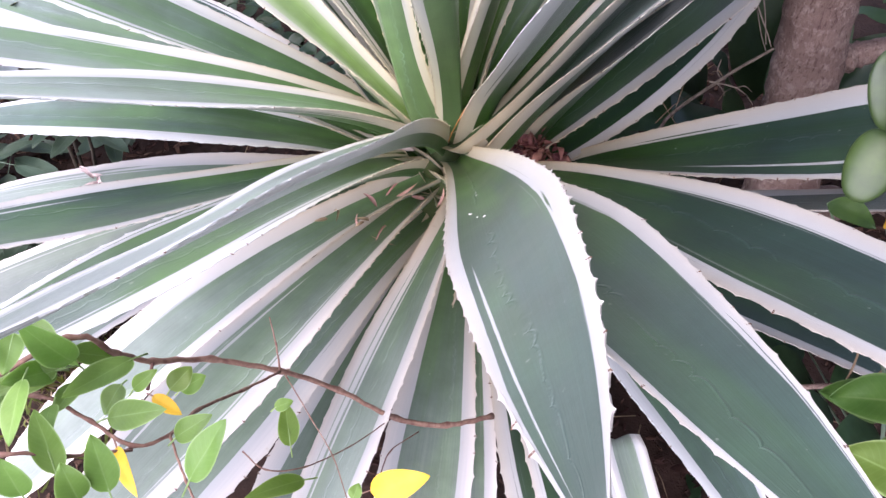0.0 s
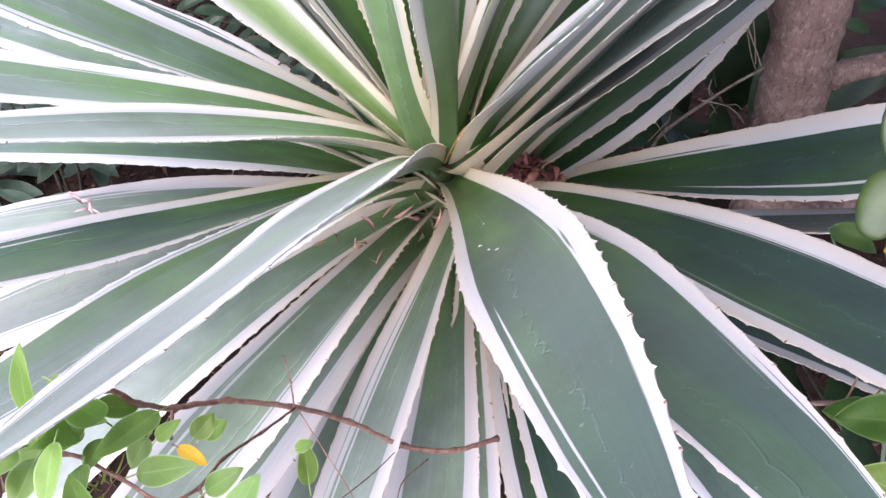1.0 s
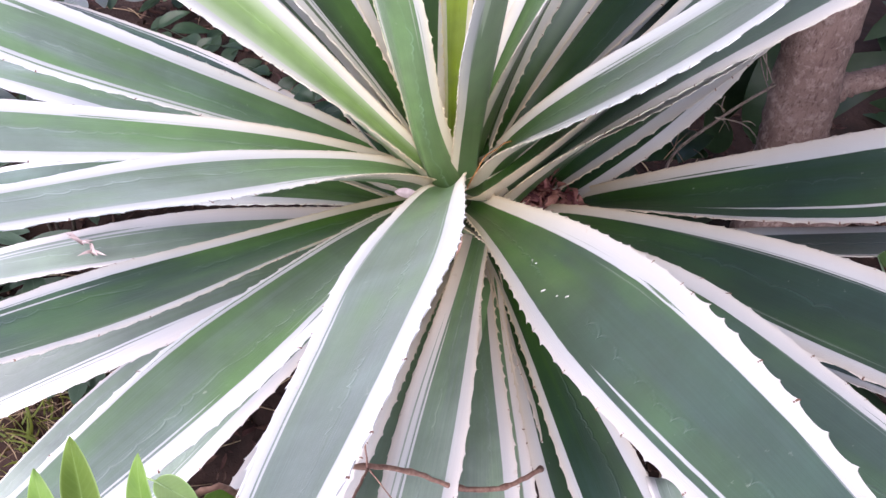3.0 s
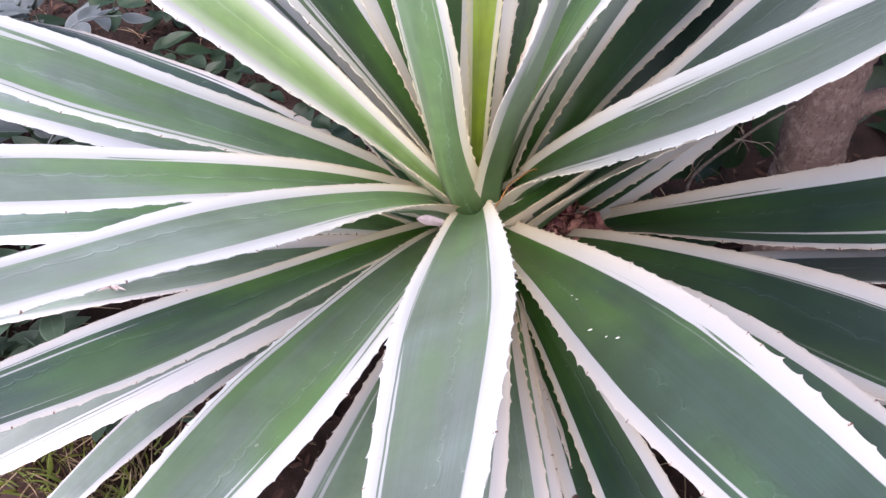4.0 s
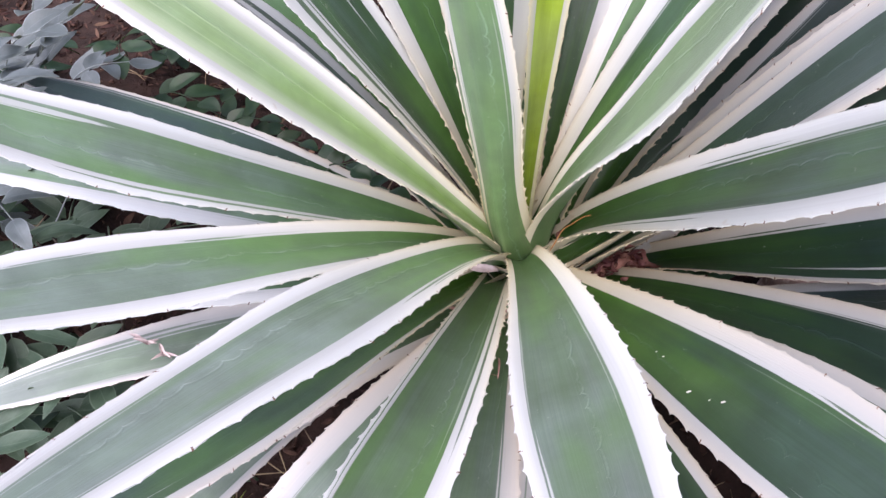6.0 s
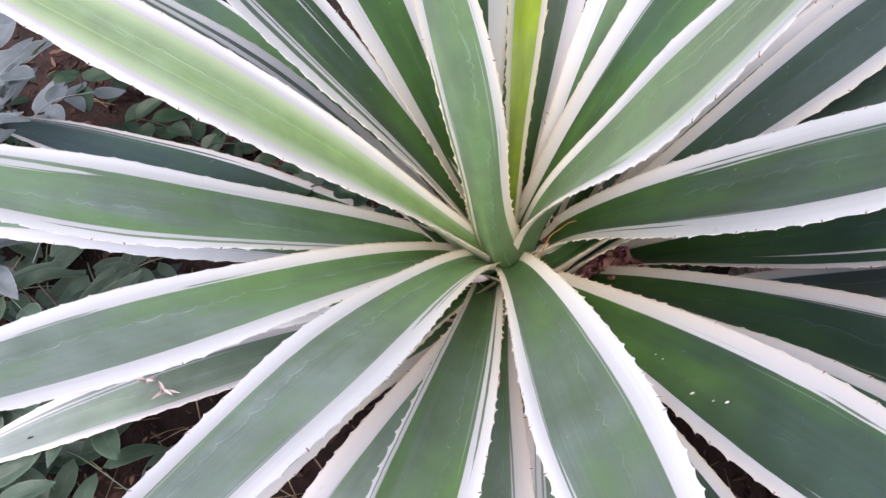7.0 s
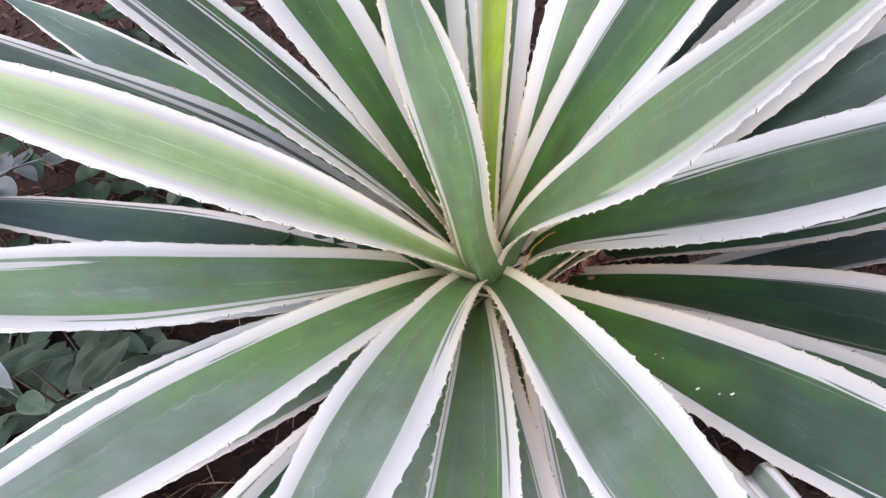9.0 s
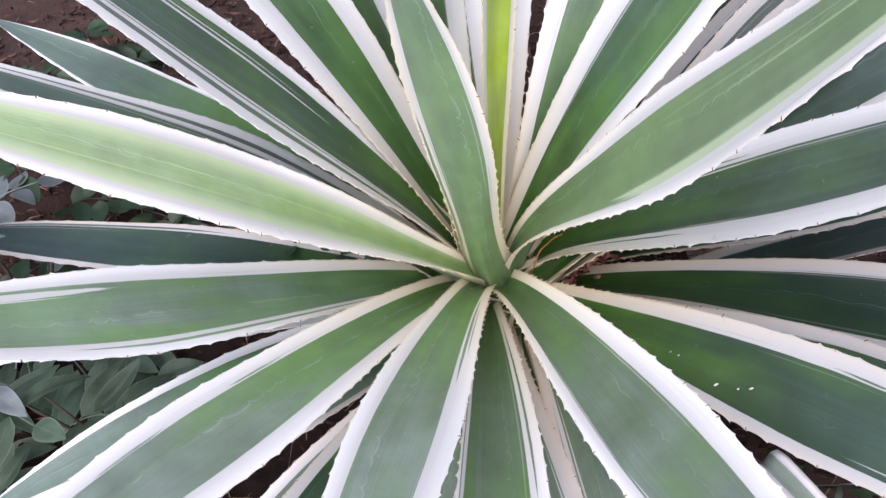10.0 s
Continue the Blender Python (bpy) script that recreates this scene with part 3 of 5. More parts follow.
agave_leaf((0.122, 0.929, 0.199), azimuth=308.4, sweep=1.4, rise=53.8, droop=-0.6, curl=7.2, roll=27.2, twist=3.2, length=0.853, width=0.128, neck=12.8, rims=(0.40, 0.30), skin=SKIN_FAN, seed=27)
agave_leaf((0.050, 0.912, 0.125), azimuth=355.3, sweep=-2.2, rise=51.8, droop=-0.8, curl=3.5, roll=20.3, twist=-1.6, length=0.868, width=0.131, neck=-4.8, rims=(0.36, 0.28), skin=SKIN_DARK_SHADED, seed=28)
agave_leaf((0.024, 0.920, 0.095), azimuth=363.4, sweep=1.8, rise=37.9, droop=29.6, curl=12.6, roll=32.0, twist=2.0, length=0.827, width=0.134, neck=-12.6, rims=(0.30, 0.25), skin=SKIN_DARK_SHADED, seed=29)
agave_leaf((0.061, 0.914, 0.332), azimuth=39.0, sweep=-0.0, rise=51.3, droop=-22.0, curl=-0.0, roll=0.3, twist=0.0, length=0.792, width=0.130, neck=-0.0, skin=SKIN_FAN, seed=30)
agave_leaf((0.080, 0.899, 0.316), azimuth=32.2, sweep=0.4, rise=41.0, droop=-22.7, curl=-0.0, roll=0.7, twist=0.1, length=0.790, width=0.131, neck=-0.1, skin=SKIN_FAN, seed=31)
agave_leaf((0.068, 0.847, 0.286), azimuth=354.0, sweep=0.2, rise=53.1, droop=-17.4, curl=-0.2, roll=1.2, twist=0.6, length=0.822, width=0.130, neck=-0.8, skin=SKIN_FAN, seed=32)
agave_leaf((0.049, 0.843, 0.283), azimuth=333.9, sweep=0.6, rise=60.2, droop=-5.6, curl=2.9, roll=5.6, twist=-2.6, length=0.836, width=0.126, neck=-8.0, rims=(0.40, 0.30), skin=SKIN_FAN, seed=33)
old_leaf = agave_leaf((-0.012, 0.892, 0.165), azimuth=179.7, sweep=0.5, rise=6.2, droop=-24.3, curl=-0.6, roll=7.6, twist=1.3, length=0.933, width=0.117, neck=-0.4, rims=(0.48, 0.18), skin=skin_of("old", ((-1.25, 0.50, 0.90, 0.12, 0.0, "g"), (-0.80, 0.45, 0.80, 0.05, 0.1, "w"))), seed=34)
agave_leaf((0.030, 0.909, 0.144), azimuth=177.5, sweep=3.9, rise=21.5, droop=-31.8, curl=2.4, roll=6.2, twist=-12.6, length=0.873, width=0.119, neck=5.1, rims=(0.20, 0.45), skin=SKIN, seed=35)
agave_leaf((-0.020, 0.896, 0.217), azimuth=145.4, sweep=-2.3, rise=10.8, droop=-13.8, curl=1.7, roll=4.9, twist=0.6, length=0.970, width=0.123, neck=0.0, rims=(0.22, 0.18), skin=skin_of("dark", ((-1.30, 0.45, 0.98, 0.16, 0.0, "g"), (-1.05, 0.55, 0.98, 0.05, 0.0, "g"))), seed=36)
agave_leaf((-0.015, 0.880, 0.177), azimuth=130.7, sweep=0.0, rise=37.7, droop=-20.4, curl=-1.6, roll=2.3, twist=0.0, length=0.916, width=0.126, neck=-0.5, rims=(0.13, 0.11), seed=37)
agave_leaf((-0.014, 0.875, 0.186), azimuth=217.8, sweep=0.2, rise=5.9, droop=-45.8, curl=-1.9, roll=1.0, twist=0.7, length=0.896, width=0.132, neck=-0.1, pale=0.40, skin=SKIN_OLD, seed=38)
agave_leaf((0.031, 0.886, 0.187), azimuth=310.0, sweep=-1.3, rise=-2.4, droop=-39.0, curl=-2.6, roll=-2.6, twist=-0.4, length=0.770, width=0.128, neck=0.8, seed=39)
agave_leaf((-0.006, 0.876, 0.154), azimuth=335.0, sweep=0.1, rise=5.2, droop=-25.4, curl=-0.2, roll=0.9, twist=-0.0, length=0.897, width=0.130, neck=-0.8, skin=SKIN_DARK_SHADED, seed=40)
agave_leaf((0.061, 0.866, 0.222), azimuth=315.9, sweep=-0.8, rise=60.5, droop=-17.0, curl=1.2, roll=19.8, twist=1.7, length=0.915, width=0.128, neck=2.6, rims=(0.46, 0.30), skin=SKIN_FAN, seed=41)
agave_leaf((-0.032, 0.876, 0.155), azimuth=195.0, sweep=13.7, rise=4.0, droop=-15.0, curl=-2.7, roll=-5.0, twist=-1.7, length=0.898, width=0.123, neck=8.1, rims=(0.24, 0.60), skin=skin_of("old", ((1.12, 0.42, 0.95, 0.05, 0.02, "g"), (1.30, 0.50, 0.85, 0.03, 0.0, "g")), dim=0.65), seed=42)
agave_leaf((0.010, 0.955, 0.240), azimuth=80.0, sweep=0.0, rise=66.0, droop=-20.0, curl=0.0, roll=0.0, twist=0.0, length=0.920, width=0.120, neck=0.0, rims=(0.44, 0.44), seed=43)
agave_leaf((0.020, 0.950, 0.230), azimuth=60.0, sweep=0.0, rise=60.0, droop=-22.0, curl=0.0, roll=0.0, twist=0.0, length=0.920, width=0.125, neck=0.0, rims=(0.44, 0.44), seed=44)
agave_leaf((-0.010, 0.955, 0.230), azimuth=104.0, sweep=0.0, rise=60.0, droop=-20.0, curl=0.0, roll=0.0, twist=0.0, length=0.920, width=0.120, neck=0.0, rims=(0.44, 0.44), seed=45)
agave_leaf((0.000, 0.850, 0.110), azimuth=249.0, sweep=0.0, rise=0.0, droop=-16.0, curl=0.0, roll=0.0, twist=0.0, length=0.850, width=0.130, neck=0.0, pale=0.34, skin=SKIN_OLD, seed=46)
agave_leaf((0.030, 0.840, 0.100), azimuth=262.0, sweep=0.0, rise=-8.0, droop=-14.0, curl=0.0, roll=0.0, twist=0.0, length=0.750, width=0.130, neck=0.0, pale=0.34, skin=SKIN_OLD, seed=47)
agave_leaf((0.060, 0.850, 0.110), azimuth=286.0, sweep=0.0, rise=-16.0, droop=-10.0, curl=0.0, roll=0.0, twist=0.0, length=0.750, width=0.110, neck=0.0, pale=0.34, skin=SKIN_OLD, seed=48)
agave_leaf((0.070, 0.850, 0.120), azimuth=283.4, sweep=-0.1, rise=-5.4, droop=-12.4, curl=0.0, roll=5.5, twist=1.9, length=0.820, width=0.115, neck=0.0, rims=(0.25, 0.32), skin=SKIN_DARK_SHADED, seed=49)
agave_leaf((-0.021, 0.877, 0.149), azimuth=186.5, sweep=47.3, rise=-4.3, droop=-15.0, curl=-4.1, roll=2.0, twist=-8.0, length=0.915, width=0.060, neck=-2.2, rims=(0.10, 0.40), skin=SKIN_OLD, seed=50)
agave_leaf((0.100, 0.860, 0.100), azimuth=322.5, sweep=-2.5, rise=33.3, droop=-1.9, curl=0.0, roll=-16.4, twist=-2.0, length=0.850, width=0.120, neck=5.0, rims=(0.20, 0.30), skin=SKIN_DARK_SHADED, seed=51)
agave_leaf((-0.030, 0.920, 0.170), azimuth=164.6, sweep=4.3, rise=20.1, droop=-12.1, curl=0.0, roll=-0.5, twist=0.9, length=0.950, width=0.115, neck=5.0, rims=(0.30, 0.55), skin=skin_of("pale", (), 0.6), seed=52)
agave_leaf((0.030, 0.910, 0.140), azimuth=16.0, sweep=0.0, rise=44.0, droop=-8.0, curl=0.0, roll=6.0, twist=0.0, length=0.900, width=0.140, neck=0.0, rims=(0.26, 0.26), skin=SKIN_DARK_SHADED, seed=53)

# ---- the other plants ----
def blade(base, tip, width, normal, fold=0.12, bend=0.10, rows=12, half=4, thick=0.0005, shape=0.5, point=1.0):
    """Verts and faces of one simple leaf with a midrib fold, from base to tip."""
    base, tip = Vector(base), Vector(tip)
    along = tip - base
    size = along.length
    along.normalize()
    side = along.cross(Vector(normal)).normalized()
    up = side.cross(along).normalized()
    verts, faces = [], []
    for lay in (0, 1):
        for i in range(rows + 1):
            s = i / rows
            w = width / 2 * max(0.02, math.sin(math.pi * s ** (0.75 + 0.5 * (shape - 0.5) * 2)) ** (0.75 * point))
            mid = base + along * size * s + up * size * bend * (4 * s * (1 - s))
            for k in range(-half, half + 1):
                u = k / half
                verts.append(mid + side * (u * w) + up * (fold * w * abs(u) + 0.02 * width * math.sin(9 * s + 3 * u)) - up * (thick if lay else 0))
    n, m = 2 * half + 1, (rows + 1) * (2 * half + 1)
    for i in range(rows):
        for k in range(n - 1):
            a = i * n + k
            faces.append((a, a + n, a + n + 1, a + 1))
            faces.append((m + a, m + a + 1, m + a + n + 1, m + a + n))
    return verts, faces


def joined(pieces):
    verts, faces = [], []
    for v, f in pieces:
        o = len(verts)
        verts += v
        faces += [tuple(i + o for i in q) for q in f]
    return verts, faces


def leaf_green(name, dark, light, rough=0.4):
    """Thin leaf skin that lets some light through."""
    m = mottled(name, dark, light, 45.0, rough, 0.25, 0.001, 0.45, 0.45)
    n, l = m.node_tree.nodes, m.node_tree.links
    skin = n["Principled BSDF"]
    thin = n.new("ShaderNodeBsdfTranslucent")
    thin.inputs["Color"].default_value = (min(1.0, light[0] * 1.9), min(1.0, light[1] * 1.7), light[2] * 0.9, 1)
    both = n.new("ShaderNodeMixShader")
    both.inputs[0].default_value = 0.35
    l.new(skin.outputs[0], both.inputs[1])
    l.new(thin.outputs[0], both.inputs[2])
    l.new(both.outputs[0], n["Material Output"].inputs["Surface"])
    return m




def veined(name, dark, light, rib, edge, rough=0.45):
    """Thin leaf with a pale midrib, faint side veins and a light rim; u across, v along."""
    m = leaf_green(name, dark, light, rough)
    n, l = m.node_tree.nodes, m.node_tree.links
    skin = n["Principled BSDF"]
    col = skin.inputs["Base Color"].links[0].from_socket
    uv = n.new("ShaderNodeUVMap")
    uv.uv_map = "blade"
    sep = n.new("ShaderNodeSeparateXYZ")
    l.new(uv.outputs[0], sep.inputs[0])
    off = maths(n, l, "ABSOLUTE", maths(n, l, "MULTIPLY_ADD", sep.outputs[0], 2.0, -1.0))
    slant = maths(n, l, "FRACT", maths(n, l, "MULTIPLY_ADD", sep.outputs[1], 11.0, maths(n, l, "MULTIPLY", off, -2.4)))
    vein = ramp(n, l, maths(n, l, "ABSOLUTE", maths(n, l, "SUBTRACT", slant, 0.5)), [(0.04, (0.10, 0.10, 0.10)), (0.16, (0, 0, 0))])
    col = mix(n, l, vein, col, rib)
    col = mix(n, l, ramp(n, l, off, [(0.015, (0.5, 0.5, 0.5)), (0.06, (0, 0, 0))]), col, rib)
    col = mix(n, l, ramp(n, l, off, [(0.88, (0, 0, 0)), (0.98, (0.75, 0.75, 0.75))]), col, edge)
    l.new(col, skin.inputs["Base Color"])
    return m


def blade_uv(rows=12, half=4):
    """Across and along for the vertices of blade()."""
    return [((k / half + 1) / 2, i / rows) for lay in (0, 1) for i in range(rows + 1) for k in range(-half, half + 1)]


VINE = veined("vine_leaf_green", (0.105, 0.215, 0.040), (0.175, 0.315, 0.075), (0.26, 0.40, 0.14), (0.34, 0.48, 0.22))
VINE_YOUNG = veined("vine_leaf_lime", (0.115, 0.225, 0.034), (0.195, 0.315, 0.068), (0.32, 0.46, 0.15), (0.40, 0.54, 0.24))
HERB = veined("herb_leaf_green", (0.050, 0.125, 0.022), (0.100, 0.200, 0.040), (0.20, 0.30, 0.10), (0.22, 0.33, 0.13), 0.35)
SHRUB = veined("shrub_leaf", (0.045, 0.088, 0.056), (0.115, 0.178, 0.125), (0.17, 0.24, 0.17), (0.19, 0.26, 0.19), 0.42)
SHRUB_GREY = veined("grey_shrub_leaf", (0.100, 0.130, 0.140), (0.185, 0.225, 0.235), (0.22, 0.27, 0.28), (0.34, 0.39, 0.40), 0.5)
YELLOW = mottled("yellow_leaf", (0.60, 0.36, 0.02), (0.80, 0.58, 0.05), 25.0, 0.5, 0.3, 0.001, 0.3, 0.2)
STEM = mottled("shrub_stem_bark", (0.030, 0.026, 0.020), (0.085, 0.068, 0.050), 60.0, 0.8)
DARKLEAF = leaf_green("dark_leaf", (0.018, 0.045, 0.018), (0.045, 0.09, 0.04), 0.4)
SUCCULENT = mottled("succulent_leaf", (0.016, 0.042, 0.008), (0.050, 0.098, 0.016), 38.0, 0.45, 0.25, 0.001, 0.6, 0.3)
DRY = mottled("dry_straw", (0.22, 0.15, 0.09), (0.46, 0.36, 0.22), 60.0, 0.8, 0.4, 0.001, 0.2, 0.6)
TENDRIL = mottled("tendril_orange", (0.30, 0.12, 0.03), (0.48, 0.22, 0.07), 80.0, 0.6)
PINK = mottled("pink_bract", (0.34, 0.17, 0.14), (0.52, 0.33, 0.27), 60.0, 0.6, 0.3, 0.001, 0.3, 0.4)
PETAL = mottled("pale_petal", (0.50, 0.38, 0.36), (0.72, 0.62, 0.60), 80.0, 0.6, 0.3, 0.001, 0.3, 0.3)
WHITE = mottled("white_spot", (0.62, 0.62, 0.58), (0.80, 0.80, 0.76), 300.0, 0.8)
GRASS = leaf_green("grass_blade", (0.12, 0.20, 0.04), (0.30, 0.36, 0.12), 0.6)

# tree beside the agave
rng = random.Random(5)
tree = empty("tree", (0.57, 0.90, 0.0), "tree with pinkish-brown ringed trunk beside the agave", "tree")
ORIGIN = Vector((0.57, 0.90, 0.0))


def trunk_axis(z):
    return Vector((0.512 - 0.129 * (z - 0.4), 0.922 + 0.081 * (z - 0.4), z))


pts, rad = [], []
scars, z = [], -0.2
while z < 3.4:
    scars.append(z)
    z += rng.uniform(0.045, 0.085)
for i in range(440):
    z = -0.25 + i * 0.0084
    flare = 0.030 * math.exp(-max(z + 0.02, 0) / 0.13)
    gap = min(abs(z - c) for c in scars)
    ringed = -0.0042 * math.exp(-(gap / 0.005) ** 2) + 0.0014 * math.exp(-((gap - 0.013) / 0.008) ** 2) + 0.003 * noise.noise(Vector((1, 2, z * 9)))
    pts.append(trunk_axis(z) - ORIGIN)
    rad.append((0.046 if z < 0.9 else 0.046 - 0.009 * (z - 0.9)) + flare + ringed)
v, f = tube(pts, rad, 36)
v = [q + Vector((noise.noise(q * 16), noise.noise(q * 16 + Vector((5, 5, 5))), 0)) * 0.005 + Vector((0, 0, 0.005 * noise.noise(Vector((q.x * 14, q.y * 14, 0.2))))) for q in v]
mesh_ob("trunk", v, f, BARK, tree)
# side limb with a swollen joint
limb = smooth_path([(0.53, 0.925, 0.345), (0.575, 0.93, 0.360), (0.61, 0.93, 0.371), (0.66, 0.93, 0.386), (0.80, 0.95, 0.44), (0.95, 1.0, 0.66), (1.05, 1.05, 1.1)], 8)
v, f = tube([p - ORIGIN for p in limb], [(0.017 if i > 9 else 0.019) + (0.0035 if i in (8, 9, 12) else 0.0) + 0.0006 * math.sin(i * 1.9) for i in range(len(limb))], 18)
mesh_ob("limb", v, f, BARK, tree)
root = smooth_path([(0.54, 0.94, 0.07), (0.62, 0.95, 0.07), (0.70, 0.97, 0.04), (0.80, 1.0, 0.02), (0.95, 1.05, -0.1)], 6)
v, f = tube([p - ORIGIN for p in root], [0.036 - 0.0006 * i + 0.004 * math.sin(i * 1.3) for i in range(len(root))], 18)
mesh_ob("root", v, f, BARK, tree)
# unseen crown high above, added to shade the right side
crown = []
for i in range(1500):
    a, r = rng.uniform(0, 6.283), math.sqrt(rng.random()) * 1.5
    c = Vector((1.25 + r * math.cos(a), 0.9 + 1.3 * r * math.sin(a), 2.3 + rng.uniform(-0.4, 1.0)))
    d = Vector((rng.uniform(-1, 1), rng.uniform(-1, 1), rng.uniform(-0.5, 0.2))).normalized() * rng.uniform(0.22, 0.34)
    crown.append(blade(c - ORIGIN, c + d - ORIGIN, rng.uniform(0.10, 0.14), (rng.uniform(-0.4, 0.4), rng.uniform(-0.4, 0.4), 1), rows=5, half=1))
mesh_ob("crown", *joined(crown), DARKLEAF, tree, "dark green leafy crown")

# heart of the rosette: stem, dried red scales, pink bracts, straw
core = [(0.0, 0.03, -0.30), (0.0, 0.03, 0.0), (0.0, 0.02, 0.10), (0.0, 0.02, 0.19), (0.0, 0.02, 0.25)]
mesh_ob("stem", *tube(core, (0.08, 0.07, 0.058, 0.038, 0.015), 20), mottled("agave_stem", (0.03, 0.05, 0.015), (0.08, 0.10, 0.03), 30.0), agave, "short hidden stem")
rng = random.Random(11)
for i in range(170):
    near = i < 145
    c = Vector((0.130 + rng.gauss(0, 0.024), 0.872 + rng.gauss(0, 0.020), 0.226 + rng.gauss(0, 0.014))) if near else Vector((0.062 + rng.gauss(0, 0.012), 0.905 + rng.gauss(0, 0.010), 0.270 + rng.gauss(0, 0.016)))
    d = Vector((rng.uniform(-1, 1), rng.uniform(-1, 0.3), rng.uniform(-0.3, 1))).normalized() * rng.uniform(0.014, 0.036)
    mesh_ob("dried_scale", *blade(c - CENTRE, c + d - CENTRE, rng.uniform(0.006, 0.014), (rng.uniform(-1, 1), rng.uniform(-1, 0.2), rng.uniform(0.0, 1)), fold=rng.uniform(-1.0, 1.6), bend=rng.uniform(-0.7, 0.7), rows=8, half=3, thick=0.0008, point=rng.uniform(0.7, 1.6)), SCALE, agave, "curled red-brown dried scale")
for i in range(6):
    c = Vector((-0.045 + rng.gauss(0, 0.03), 0.825 + rng.gauss(0, 0.02), 0.185 + rng.gauss(0, 0.008)))
    d = Vector((rng.uniform(-1, 1), rng.uniform(-0.8, 0.3), rng.uniform(-0.1, 0.5))).normalized() * rng.uniform(0.02, 0.045)
    mesh_ob("pink_bract", *blade(c - CENTRE, c + d - CENTRE, rng.uniform(0.003, 0.006), (rng.uniform(-1, 1), -0.6, 0.8), fold=0.7, bend=rng.uniform(-0.4, 0.5), rows=6, half=2, thick=0.001), PINK, agave, "withered pinkish bract")
for i in range(8):
    c = Vector((-0.11 + rng.gauss(0, 0.025), 0.765 + rng.gauss(0, 0.02), 0.205 + rng.gauss(0, 0.008)))
    d = Vector((rng.uniform(-1, 1), rng.uniform(-0.8, 0.3), rng.uniform(-0.1, 0.3))).normalized() * rng.uniform(0.02, 0.05)
    mesh_ob("straw_bract", *blade(c - CENTRE, c + d - CENTRE, rng.uniform(0.003, 0.006), (rng.uniform(-1, 1), -0.6, 0.8), fold=0.7, bend=rng.uniform(-0.4, 0.5), rows=6, half=2, thick=0.001), DRY if i % 3 else PINK, agave, "withered straw-coloured bract")
mesh_ob("pink_bract", *blade(Vector((-0.091, 0.893, 0.238)) - CENTRE, Vector((-0.043, 0.880, 0.232)) - CENTRE, 0.015, (0.1, -0.6, 0.8), fold=0.5, bend=0.12, rows=8, half=3, thick=0.001), PETAL, agave, "pale pink bract in the rosette")
tendril = smooth_path([(0.008, 0.850, 0.272), (0.013, 0.848, 0.290), (0.022, 0.850, 0.310), (0.033, 0.856, 0.328), (0.046, 0.856, 0.338), (0.056, 0.852, 0.352), (0.064, 0.846, 0.360)], 5)
tagged(mesh_ob("tendril", *tube(tendril, [0.0008 + 0.0004 * (i % 5 == 0) for i in range(len(tendril))], 6), TENDRIL), "thin orange-brown dried tendril on the agave heart", "tendril")

# dead twig caught between the trunk and the leaves
DEAD = mottled("dead_twig_bark", (0.115, 0.090, 0.070), (0.300, 0.255, 0.205), 120.0, 0.8, 0.5, 0.0006, 0.2, 0.4)
DO = Vector((0.44, 0.90, 0.385))
dead_twig = empty("dead_twig", DO, "dead grey-brown twig caught between trunk and leaves", "twig")
for name, path, r0, r1 in (("stem", [(0.300, 0.84, 0.250), (0.327, 0.890, 0.282), (0.384, 0.902, 0.332), (0.420, 0.905, 0.362), (0.456, 0.905, 0.390)], 0.0030, 0.0020),
                           ("side_twig", [(0.380, 0.903, 0.338), (0.396, 0.894, 0.340), (0.413, 0.888, 0.338), (0.426, 0.878, 0.333), (0.436, 0.868, 0.323)], 0.0014, 0.0007),
                           ("side_twig", [(0.413, 0.888, 0.338), (0.424, 0.884, 0.343), (0.432, 0.877, 0.339)], 0.0009, 0.0005),
                           ("side_twig", [(0.390, 0.900, 0.337), (0.398, 0.900, 0.330), (0.404, 0.892, 0.322)], 0.0009, 0.0005),
                           ("side_twig", [(0.393, 0.917, 0.365), (0.390, 0.910, 0.350), (0.397, 0.904, 0.342), (0.402, 0.902, 0.345)], 0.0010, 0.0006),
                           ("side_twig", [(0.428, 0.948, 0.441), (0.438, 0.930, 0.420), (0.447, 0.915, 0.403), (0.453, 0.907, 0.390)], 0.0011, 0.0008),
                           ("side_twig", [(0.437, 0.945, 0.444), (0.442, 0.930, 0.420), (0.446, 0.912, 0.392)], 0.0010, 0.0007),
                           ("side_twig", [(0.431, 0.940, 0.430), (0.438, 0.922, 0.405), (0.447, 0.905, 0.384)], 0.0008, 0.0006)):
    line = smooth_path(path, 4)
    mesh_ob(name, *tube([p - DO for p in line], [r0 + (r1 - r0) * i / (len(line) - 1) for i in range(len(line))], 7), DEAD, dead_twig)

# white droppings on one broad leaf, a dried flower on an old one
for s, u, size in ((0.425, -0.50, 0.0032), (0.467, -0.25, 0.0030), (0.453, -0.375, 0.0018), (0.340, -0.25, 0.0018), (0.354, -0.25, 0.0020)):
    q, nn = broad_leaf[1](s, u)
    r = random.Random(int(s * 1000))
    sidev = nn.cross(Vector((0, 1, 0.3))).normalized()
    fwd = nn.cross(sidev)
    ring = [q + nn * 0.0004 + (sidev * math.cos(k * 0.785) + fwd * 0.6 * math.sin(k * 0.785)) * size * r.uniform(0.6, 1.1) for k in range(8)]
    ob = mesh_ob("white_spot", [p + CENTRE for p in ring] + [q + nn * 0.0012 + CENTRE], [(k, (k + 1) % 8, 8) for k in range(8)], WHITE)
    tagged(ob, "small dried white spot on an agave leaf", "spot", "white spots")
